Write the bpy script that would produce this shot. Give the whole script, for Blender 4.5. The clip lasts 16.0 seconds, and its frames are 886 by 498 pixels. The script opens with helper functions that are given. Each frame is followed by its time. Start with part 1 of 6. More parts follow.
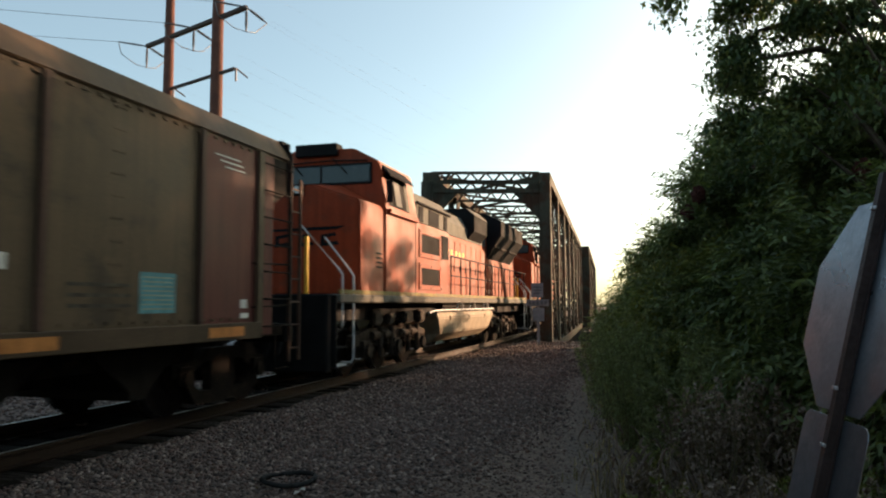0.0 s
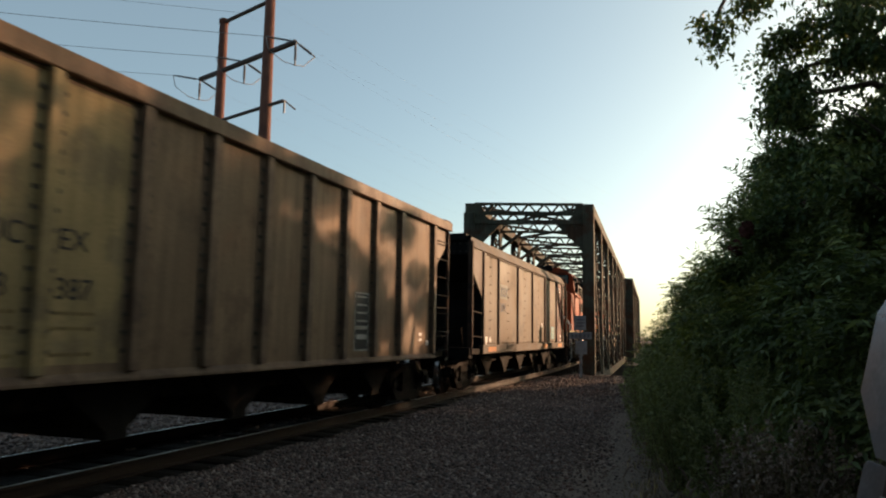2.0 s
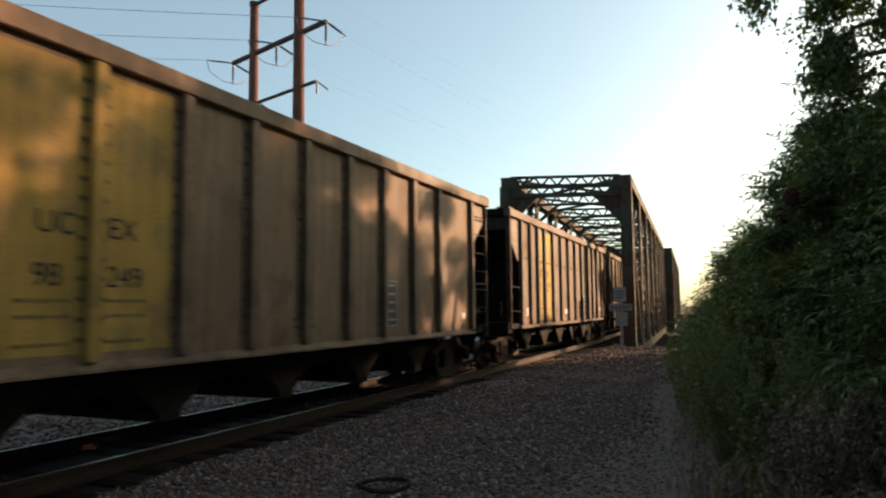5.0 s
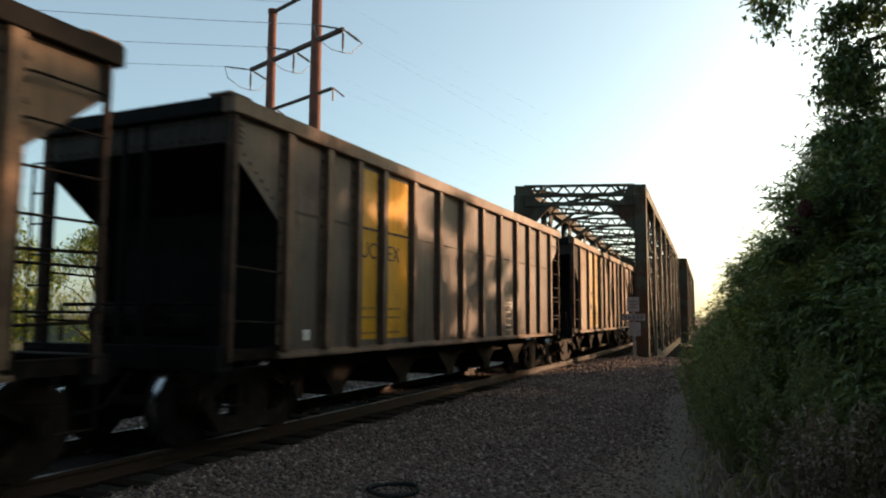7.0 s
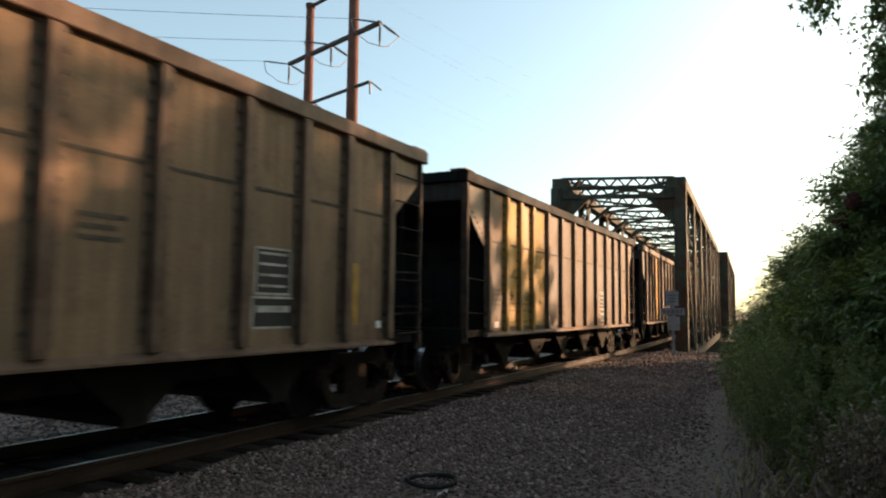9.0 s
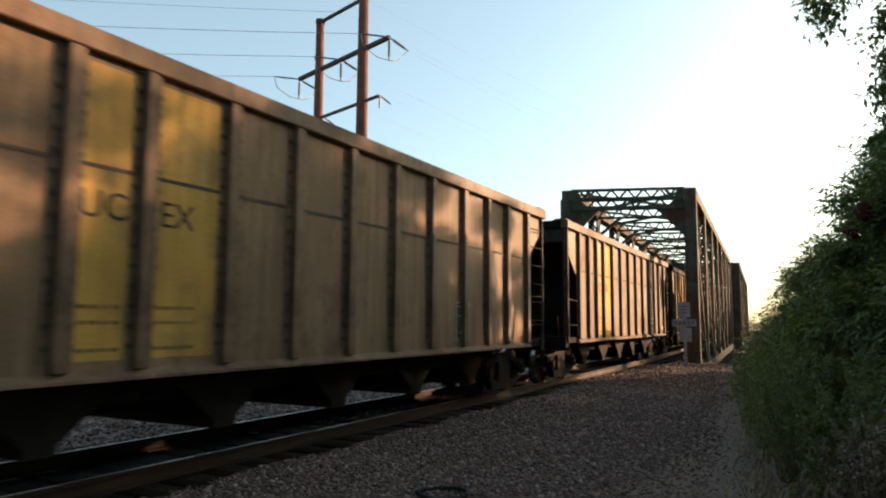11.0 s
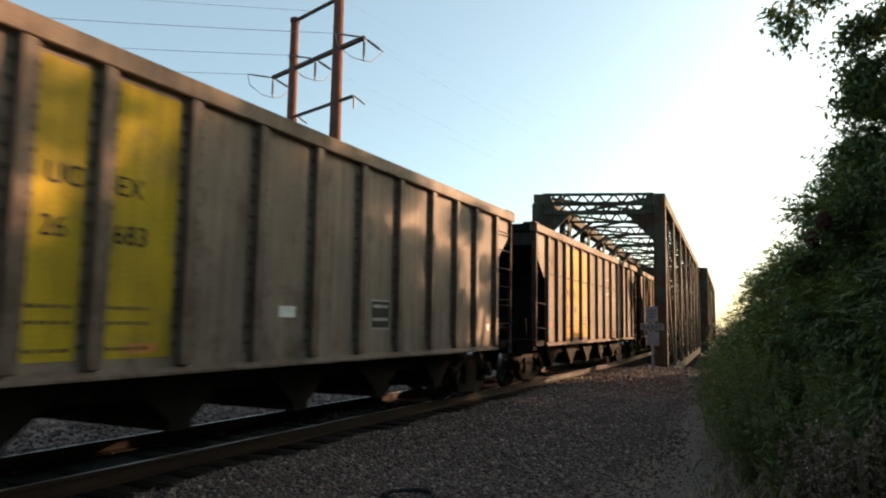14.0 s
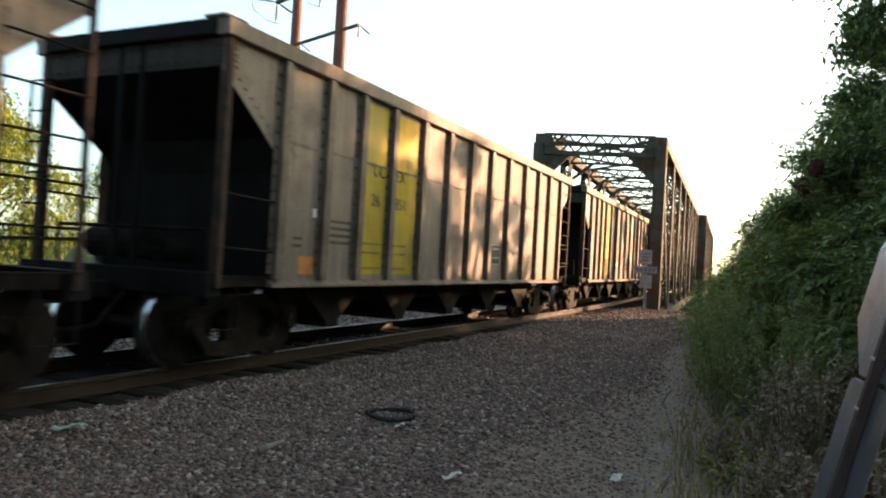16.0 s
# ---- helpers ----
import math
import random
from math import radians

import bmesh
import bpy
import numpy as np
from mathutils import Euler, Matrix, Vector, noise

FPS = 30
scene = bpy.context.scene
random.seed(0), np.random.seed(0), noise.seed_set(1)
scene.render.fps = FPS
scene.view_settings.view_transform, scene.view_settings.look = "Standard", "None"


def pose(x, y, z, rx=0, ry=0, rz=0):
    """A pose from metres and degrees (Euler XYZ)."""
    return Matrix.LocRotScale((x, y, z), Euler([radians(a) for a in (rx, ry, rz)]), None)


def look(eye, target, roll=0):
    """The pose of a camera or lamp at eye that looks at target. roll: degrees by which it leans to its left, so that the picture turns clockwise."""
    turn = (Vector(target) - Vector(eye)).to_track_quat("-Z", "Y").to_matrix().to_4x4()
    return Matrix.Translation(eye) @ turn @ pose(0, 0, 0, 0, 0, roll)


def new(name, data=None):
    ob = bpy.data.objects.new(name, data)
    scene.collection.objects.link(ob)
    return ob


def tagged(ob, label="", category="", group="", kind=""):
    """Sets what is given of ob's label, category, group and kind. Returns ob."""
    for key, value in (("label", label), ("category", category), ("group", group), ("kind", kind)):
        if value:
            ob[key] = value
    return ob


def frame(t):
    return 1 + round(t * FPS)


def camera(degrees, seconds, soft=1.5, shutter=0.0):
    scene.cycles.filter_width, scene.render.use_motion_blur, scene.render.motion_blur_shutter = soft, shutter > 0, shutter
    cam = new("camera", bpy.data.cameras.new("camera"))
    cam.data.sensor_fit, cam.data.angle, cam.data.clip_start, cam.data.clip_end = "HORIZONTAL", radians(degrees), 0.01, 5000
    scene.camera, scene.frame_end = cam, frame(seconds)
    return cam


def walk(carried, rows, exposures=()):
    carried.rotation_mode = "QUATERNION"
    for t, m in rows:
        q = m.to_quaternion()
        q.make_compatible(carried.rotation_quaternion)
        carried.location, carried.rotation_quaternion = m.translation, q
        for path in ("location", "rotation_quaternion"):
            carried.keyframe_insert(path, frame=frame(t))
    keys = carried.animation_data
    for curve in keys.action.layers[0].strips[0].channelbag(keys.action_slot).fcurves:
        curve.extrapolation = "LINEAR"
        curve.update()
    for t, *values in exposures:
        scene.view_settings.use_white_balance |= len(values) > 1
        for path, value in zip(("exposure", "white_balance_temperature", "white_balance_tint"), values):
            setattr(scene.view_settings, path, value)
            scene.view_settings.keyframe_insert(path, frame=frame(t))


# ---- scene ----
cam = camera(63.7, 16.0, soft=2.05, shutter=0.25)
PATH = [
    (0.0, pose(7.132, 0.000, 1.425, 94.43, 0.17, 16.75)),
    (0.5, pose(7.151, -0.006, 1.433, 95.99, -0.45, 17.16)),
    (1.0, pose(7.148, -0.017, 1.449, 96.60, -0.91, 16.26)),
    (1.5, pose(7.132, -0.038, 1.468, 96.41, -0.63, 18.40)),
    (2.0, pose(7.115, -0.055, 1.466, 96.78, -0.83, 19.98)),
    (2.5, pose(7.114, -0.069, 1.472, 96.32, -0.36, 19.07)),
    (3.0, pose(7.115, -0.089, 1.469, 96.63, -0.79, 19.52)),
    (3.5, pose(7.108, -0.115, 1.474, 96.50, 0.55, 20.35)),
    (4.0, pose(7.104, -0.141, 1.474, 96.68, -1.36, 20.55)),
    (4.5, pose(7.088, -0.160, 1.494, 95.72, -0.86, 20.95)),
    (5.0, pose(7.076, -0.184, 1.502, 94.75, 0.59, 22.97)),
    (5.2, pose(7.080, -0.189, 1.501, 94.88, 1.59, 24.95)),
    (7.3, pose(7.120, -0.236, 1.491, 95.74, -0.62, 24.09)),
    (7.5, pose(7.122, -0.238, 1.491, 96.09, -0.87, 24.39)),
    (8.0, pose(7.125, -0.245, 1.494, 96.11, -0.69, 24.23)),
    (8.5, pose(7.115, -0.250, 1.499, 93.84, -1.46, 24.84)),
    (9.0, pose(7.101, -0.266, 1.491, 94.76, -0.63, 26.85)),
    (9.2, pose(7.101, -0.270, 1.491, 94.66, -0.71, 27.72)),
    (11.3, pose(7.145, -0.307, 1.494, 95.81, -0.30, 27.71)),
    (11.5, pose(7.148, -0.308, 1.494, 95.54, -0.58, 28.01)),
    (12.0, pose(7.159, -0.298, 1.496, 95.09, -1.27, 25.71)),
    (12.5, pose(7.164, -0.286, 1.511, 95.31, -1.63, 24.31)),
    (13.0, pose(7.174, -0.287, 1.519, 94.74, -1.36, 23.64)),
    (13.5, pose(7.178, -0.306, 1.520, 95.55, -0.36, 23.67)),
    (14.0, pose(7.195, -0.336, 1.514, 95.88, -0.86, 25.48)),
    (14.5, pose(7.217, -0.372, 1.506, 96.62, -2.71, 24.96)),
    (15.0, pose(7.258, -0.415, 1.476, 92.76, -3.08, 25.31)),
    (15.5, pose(7.312, -0.432, 1.448, 91.37, -3.16, 25.42)),
    (16.0, pose(7.382, -0.399, 1.418, 90.87, -3.20, 25.44)),
]
walk(cam, PATH, [(0, 1.32), (0.5, 1.25), (1.0, 0.89), (1.5, 0.84), (2.0, 0.86), (2.8, 0.96), (4.0, 1.00), (5.0, 1.22), (7.5, 1.32), (9.0, 1.57), (12.5, 1.52), (14.5, 1.42), (15.0, 1.47), (15.5, 1.92), (16.0, 2.38)])

# ---- world and sun ----
SUN_AZ, SUN_EL = 34.0, 13.0          # degrees from the track towards the trees; above the horizon
world = bpy.data.worlds.new("world")
scene.world = world
world.use_nodes = True
wn = world.node_tree.nodes
sky = wn.new("ShaderNodeTexSky")
sky.sky_type = "NISHITA"
sky.sun_disc = False
sky.sun_elevation = radians(SUN_EL)
sky.sun_rotation = radians(SUN_AZ)
sky.dust_density = 2.3
sky.air_density = 0.8
sky.ozone_density = 1.6
haze = wn.new("ShaderNodeMix")
haze.data_type, haze.blend_type = "RGBA", "MULTIPLY"
haze.inputs[0].default_value = 1
haze.inputs[7].default_value = (0.965, 1.045, 0.92, 1)
world.node_tree.links.new(sky.outputs[0], haze.inputs[6])
veil = wn.new("ShaderNodeMix")
veil.data_type = "RGBA"
veil.inputs[0].default_value = 0.26
veil.inputs[7].default_value = (2.25, 2.55, 2.38, 1)
world.node_tree.links.new(haze.outputs[2], veil.inputs[6])
world.node_tree.links.new(veil.outputs[2], wn["Background"].inputs[0])
wn["Background"].inputs[1].default_value = 0.12
sun = new("sun", bpy.data.lights.new("sun", "SUN"))
sun.data.energy, sun.data.angle, sun.data.color = 5.0, radians(0.53), (1.0, 0.60, 0.355)
sd = Vector((math.sin(radians(SUN_AZ)) * math.cos(radians(SUN_EL)), math.cos(radians(SUN_AZ)) * math.cos(radians(SUN_EL)), math.sin(radians(SUN_EL))))
sun.matrix_world = look(sd * 60, (0, 0, 0))
scene.view_settings.exposure = 0.0

# ---- materials ----
def surface(name, rgb, rough=0.65, var=0.3, scale=1.5, bump=0.15, bscale=30.0, streak=0.0, metal=0.0, second=None, amount=0.35, spec=0.12):
    """A worn surface: two scales of tone, an optional second colour in patches, vertical streaks and fine relief."""
    m = bpy.data.materials.new(name)
    m.use_nodes = True
    nt = m.node_tree
    N, Lk = nt.nodes, nt.links
    b = N["Principled BSDF"]
    b.inputs["Roughness"].default_value, b.inputs["Metallic"].default_value = rough, metal
    b.inputs["Specular IOR Level"].default_value = spec
    tc = N.new("ShaderNodeTexCoord")
    big = N.new("ShaderNodeTexNoise")
    big.inputs["Scale"].default_value, big.inputs["Detail"].default_value = scale, 6
    fine = N.new("ShaderNodeTexNoise")
    fine.inputs["Scale"].default_value, fine.inputs["Detail"].default_value = bscale, 4
    for n in (big, fine):
        Lk.new(tc.outputs["Object"], n.inputs["Vector"])
    oi = N.new("ShaderNodeObjectInfo")
    def maprange(sock, lo, hi, a=0.3, c=0.7):
        r = N.new("ShaderNodeMapRange")
        r.inputs[1].default_value, r.inputs[2].default_value, r.inputs[3].default_value, r.inputs[4].default_value = a, c, lo, hi
        Lk.new(sock, r.inputs[0])
        return r.outputs[0]
    def mult(a, c):
        k = N.new("ShaderNodeMath")
        k.operation = "MULTIPLY"
        Lk.new(a, k.inputs[0]); Lk.new(c, k.inputs[1])
        return k.outputs[0]
    tone = mult(maprange(big.outputs[0], 1 - var, 1 + var), maprange(fine.outputs[0], 1 - var * 0.5, 1 + var * 0.5))
    tone = mult(tone, maprange(oi.outputs["Random"], 1 - var * 0.3, 1 + var * 0.3, 0, 1))
    if streak:
        mp = N.new("ShaderNodeMapping")
        mp.inputs["Scale"].default_value = (9, 9, 0.5)
        st = N.new("ShaderNodeTexNoise")
        st.inputs["Scale"].default_value, st.inputs["Detail"].default_value = 1.0, 5
        Lk.new(tc.outputs["Object"], mp.inputs[0]); Lk.new(mp.outputs[0], st.inputs["Vector"])
        tone = mult(tone, maprange(st.outputs[0], 1 - streak, 1 + streak * 0.6))
    base = N.new("ShaderNodeMix")
    base.data_type = "RGBA"
    base.inputs[6].default_value = (*rgb, 1)
    base.inputs[7].default_value = (*(second or rgb), 1)
    if second:
        patch = N.new("ShaderNodeTexNoise")
        patch.inputs["Scale"].default_value, patch.inputs["Detail"].default_value = scale * 1.9, 8
        patch.inputs["Roughness"].default_value = 0.65
        Lk.new(tc.outputs["Object"], patch.inputs["Vector"])
        Lk.new(maprange(patch.outputs[0], 0, 1, 0.68 - amount * 0.5, 0.80 - amount * 0.5), base.inputs[0])
    else:
        base.inputs[0].default_value = 0
    mx = N.new("ShaderNodeMix")
    mx.data_type, mx.blend_type = "RGBA", "MULTIPLY"
    mx.inputs[0].default_value = 1
    Lk.new(base.outputs[2], mx.inputs[6]); Lk.new(tone, mx.inputs[7])
    Lk.new(mx.outputs[2], b.inputs["Base Color"])
    Lk.new(maprange(big.outputs[0], max(0.03, rough - 0.12), min(1, rough + 0.12)), b.inputs["Roughness"])
    if bump:
        bp = N.new("ShaderNodeBump")
        bp.inputs["Strength"].default_value, bp.inputs["Distance"].default_value = bump, 0.02
        Lk.new(fine.outputs[0], bp.inputs["Height"]); Lk.new(bp.outputs[0], b.inputs["Normal"])
    return m


def leafy(name, rgb, tip, trans=0.35):
    """Leaves that differ one by one and let some light through."""
    m = bpy.data.materials.new(name)
    m.use_nodes = True
    nt = m.node_tree
    N, Lk = nt.nodes, nt.links
    b = N["Principled BSDF"]
    b.inputs["Roughness"].default_value, b.inputs["Specular IOR Level"].default_value = 0.55, 0.3
    geo = N.new("ShaderNodeNewGeometry")
    r = N.new("ShaderNodeValToRGB")
    r.color_ramp.elements[0].color = (*[c * 0.6 for c in rgb], 1)
    r.color_ramp.elements[1].color = (*tip, 1)
    e = r.color_ramp.elements.new(0.6)
    e.color = (*rgb, 1)
    Lk.new(geo.outputs["Random Per Island"], r.inputs[0])
    Lk.new(r.outputs[0], b.inputs["Base Color"])
    t = N.new("ShaderNodeBsdfTranslucent")
    g = N.new("ShaderNodeMix")
    g.data_type, g.blend_type = "RGBA", "MULTIPLY"
    g.inputs[0].default_value = 1
    g.inputs[7].default_value = (1.0, 1.0, 0.45, 1)
    Lk.new(r.outputs[0], g.inputs[6]); Lk.new(g.outputs[2], t.inputs[0])
    mx = N.new("ShaderNodeMixShader")
    mx.inputs[0].default_value = trans
    Lk.new(b.outputs[0], mx.inputs[1]); Lk.new(t.outputs[0], mx.inputs[2]); Lk.new(mx.outputs[0], N["Material Output"].inputs[0])
    return m


M = {}
M["steel_rail"] = surface("rusty rail steel", (0.027, 0.0165, 0.0115), 0.65, 0.3, 3, 0.2, 60)
M["rail_head"] = surface("polished rail head", (0.30, 0.29, 0.29), 0.36, 0.1, 5, 0.02, 90, metal=1.0)
M["tie"] = surface("creosoted tie", (0.016, 0.0125, 0.0105), 0.85, 0.45, 5, 0.5, 22, spec=0.03)
# Underframe, wheel, truck and chute tones darkened to carry the shade below the cars.
M["under"] = surface("dirty shaded underframe steel", (0.0085, 0.0075, 0.007), 0.75, 0.4, 3, 0.2, 40, second=(0.018, 0.0125, 0.009), amount=0.4, spec=0.03)
# Black paint of car ends, with the shade of ends and insides mixed in.
M["dark_end"] = surface("black car end, paint and shade", (0.009, 0.0085, 0.0083), 0.7, 0.35, 2, 0.12, 30, streak=0.25, spec=0.03)
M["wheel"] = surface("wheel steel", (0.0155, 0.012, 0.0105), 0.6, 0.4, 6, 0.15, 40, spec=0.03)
M["tread"] = surface("wheel tread", (0.5, 0.5, 0.5), 0.3, 0.1, 6, 0.02, 40, metal=1.0)
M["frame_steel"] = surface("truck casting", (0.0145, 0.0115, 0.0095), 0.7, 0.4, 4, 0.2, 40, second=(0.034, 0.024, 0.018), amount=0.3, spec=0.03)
M["chute"] = surface("dusty shaded chute steel", (0.017, 0.014, 0.0115), 0.75, 0.35, 2, 0.15, 30, streak=0.2, second=(0.014, 0.012, 0.010), amount=0.5, spec=0.03)
M["black_paint"] = surface("black lettering paint", (0.024, 0.023, 0.022), 0.6, 0.3, 4, 0.05, 60)
M["white_paint"] = surface("white stencil paint", (0.62, 0.61, 0.58), 0.6, 0.2, 6, 0.05, 60)
M["stencil_pale"] = surface("grimy pale stencil paint", (0.29, 0.275, 0.25), 0.65, 0.35, 6, 0.05, 60)
M["stencil_dark"] = surface("half-worn dark stencil paint", (0.060, 0.050, 0.038), 0.65, 0.4, 8, 0.05, 60)
M["stencil_faint"] = surface("faded small stencil paint", (0.130, 0.090, 0.036), 0.65, 0.4, 8, 0.05, 60)
M["blue_paint"] = surface("faded blue lettering", (0.035, 0.055, 0.085), 0.6, 0.3, 4, 0.05, 60)
M["pale_patch"] = surface("pale grey patch paint", (0.110, 0.108, 0.094), 0.65, 0.2, 5, 0.05, 60)
M["teal"] = surface("teal stencil panel", (0.10, 0.26, 0.29), 0.6, 0.2, 6, 0.05, 60)
M["orange_patch"] = surface("orange patch paint", (0.42, 0.17, 0.05), 0.6, 0.3, 6, 0.05, 60)
M["ochre"] = surface("ochre stripe paint", (0.30, 0.165, 0.026), 0.55, 0.3, 5, 0.05, 60, streak=0.2)
M["red_patch"] = surface("red patch paint", (0.45, 0.05, 0.04), 0.6, 0.3, 6, 0.05, 60)
M["loco_orange"] = surface("locomotive orange enamel", (0.265, 0.043, 0.014), 0.60, 0.2, 1.2, 0.05, 30, streak=0.18, second=(0.205, 0.046, 0.020), amount=0.3)
M["loco_black"] = surface("locomotive black", (0.013, 0.013, 0.0135), 0.85, 0.3, 2, 0.1, 40, spec=0.06)
M["loco_yellow"] = surface("locomotive yellow stripe", (0.75, 0.45, 0.05), 0.45, 0.15, 3, 0.05, 40)
M["tank_dust"] = surface("dust-covered fuel tank", (0.340, 0.280, 0.200), 0.75, 0.25, 2, 0.12, 40, streak=0.25)
M["rail_white"] = surface("pale handrail paint", (0.55, 0.56, 0.56), 0.45, 0.15, 5, 0.03, 40)
M["bridge"] = surface("dull green-grey bridge paint", (0.062, 0.060, 0.045), 0.85, 0.3, 0.8, 0.2, 30, streak=0.25, second=(0.060, 0.034, 0.022), amount=0.4)
M["concrete"] = surface("weathered concrete", (0.105, 0.095, 0.080), 0.85, 0.3, 1.5, 0.3, 25, streak=0.25)
M["pole"] = surface("rust-brown weathering steel", (0.115, 0.052, 0.038), 0.75, 0.25, 1.5, 0.15, 30, streak=0.25)
M["arm"] = surface("dark crossarm", (0.07, 0.055, 0.05), 0.75, 0.25, 1.5, 0.1, 30)
M["insulator"] = surface("grey polymer insulator", (0.12, 0.12, 0.13), 0.45, 0.1, 4, 0.0, 30)
M["wire"] = surface("aluminium conductor", (0.22, 0.22, 0.23), 0.5, 0.05, 4, 0.0, 30)
M["alu"] = surface("bare aluminium sign back", (0.215, 0.245, 0.285), 0.34, 0.14, 2.5, 0.06, 45, metal=0.9, second=(0.165, 0.19, 0.22), amount=0.4)
M["post"] = surface("rusty channel post", (0.050, 0.036, 0.034), 0.5, 0.35, 6, 0.2, 50)
M["galv"] = surface("galvanised steel", (0.45, 0.46, 0.47), 0.4, 0.15, 8, 0.05, 60, metal=0.8)
M["rubber"] = surface("perished black rubber", (0.025, 0.025, 0.025), 0.75, 0.3, 9, 0.2, 60)
M["plastic_green"] = surface("pale green plastic sheet", (0.22, 0.29, 0.24), 0.5, 0.25, 7, 0.1, 50)
M["drywood"] = surface("bleached stick", (0.20, 0.165, 0.14), 0.85, 0.3, 9, 0.3, 60)
M["paper"] = surface("weathered white scrap", (0.42, 0.40, 0.37), 0.8, 0.15, 9, 0.1, 60)
M["bark"] = surface("dark bark", (0.07, 0.055, 0.042), 0.9, 0.4, 3, 0.7, 18)
M["stem"] = surface("weed stems", (0.11, 0.10, 0.05), 0.8, 0.3, 8, 0.1, 50)
M["leaf_dark"] = leafy("dark vine leaves", (0.086, 0.122, 0.050), (0.185, 0.232, 0.096))
M["leaf_tree"] = leafy("tree leaves", (0.058, 0.095, 0.044), (0.110, 0.160, 0.068), 0.35)
M["leaf_mid"] = leafy("shrub leaves", (0.110, 0.147, 0.060), (0.228, 0.264, 0.110))
M["leaf_fresh"] = leafy("fresh shrub leaves", (0.150, 0.178, 0.052), (0.29, 0.30, 0.09))
M["leaf_sun"] = leafy("sunny tree leaves", (0.13, 0.17, 0.03), (0.27, 0.30, 0.055), 0.45)
M["leaf_weed"] = leafy("feathery weed leaves", (0.200, 0.240, 0.115), (0.33, 0.355, 0.18), 0.4)
M["leaf_dry"] = leafy("dried weed heads", (0.20, 0.148, 0.120), (0.34, 0.26, 0.21), 0.2)
M["grass"] = leafy("long half-dry grass", (0.20, 0.160, 0.066), (0.48, 0.37, 0.18), 0.3)
M["berry"] = surface("dark red seed heads", (0.060, 0.022, 0.018), 0.9, 0.4, 12, 0.5, 60)


def stone_material():
    m = bpy.data.materials.new("ballast stone")
    m.use_nodes = True
    N, Lk = m.node_tree.nodes, m.node_tree.links
    b = N["Principled BSDF"]
    b.inputs["Roughness"].default_value = 0.85
    geo, r, tc, no, mx = N.new("ShaderNodeNewGeometry"), N.new("ShaderNodeValToRGB"), N.new("ShaderNodeTexCoord"), N.new("ShaderNodeTexNoise"), N.new("ShaderNodeMix")
    cols = [(0.0, (0.029, 0.020, 0.018)), (0.2, (0.101, 0.068, 0.057)), (0.42, (0.172, 0.121, 0.098)), (0.6, (0.189, 0.096, 0.070)), (0.72, (0.164, 0.121, 0.100)), (0.86, (0.277, 0.194, 0.156)), (1.0, (0.487, 0.373, 0.312))]
    r.color_ramp.elements[0].color, r.color_ramp.elements[1].color = (*cols[0][1], 1), (*cols[-1][1], 1)
    for p, c in cols[1:-1]:
        r.color_ramp.elements.new(p).color = (*c, 1)
    no.inputs["Scale"].default_value = 60
    mx.data_type, mx.blend_type = "RGBA", "MULTIPLY"
    mx.inputs[0].default_value = 0.7
    Lk.new(tc.outputs["Object"], no.inputs["Vector"]); Lk.new(geo.outputs["Random Per Island"], r.inputs[0])
    Lk.new(r.outputs[0], mx.inputs[6]); Lk.new(no.outputs[0], mx.inputs[7])
    Lk.new(mx.outputs[2], b.inputs["Base Color"])
    return m


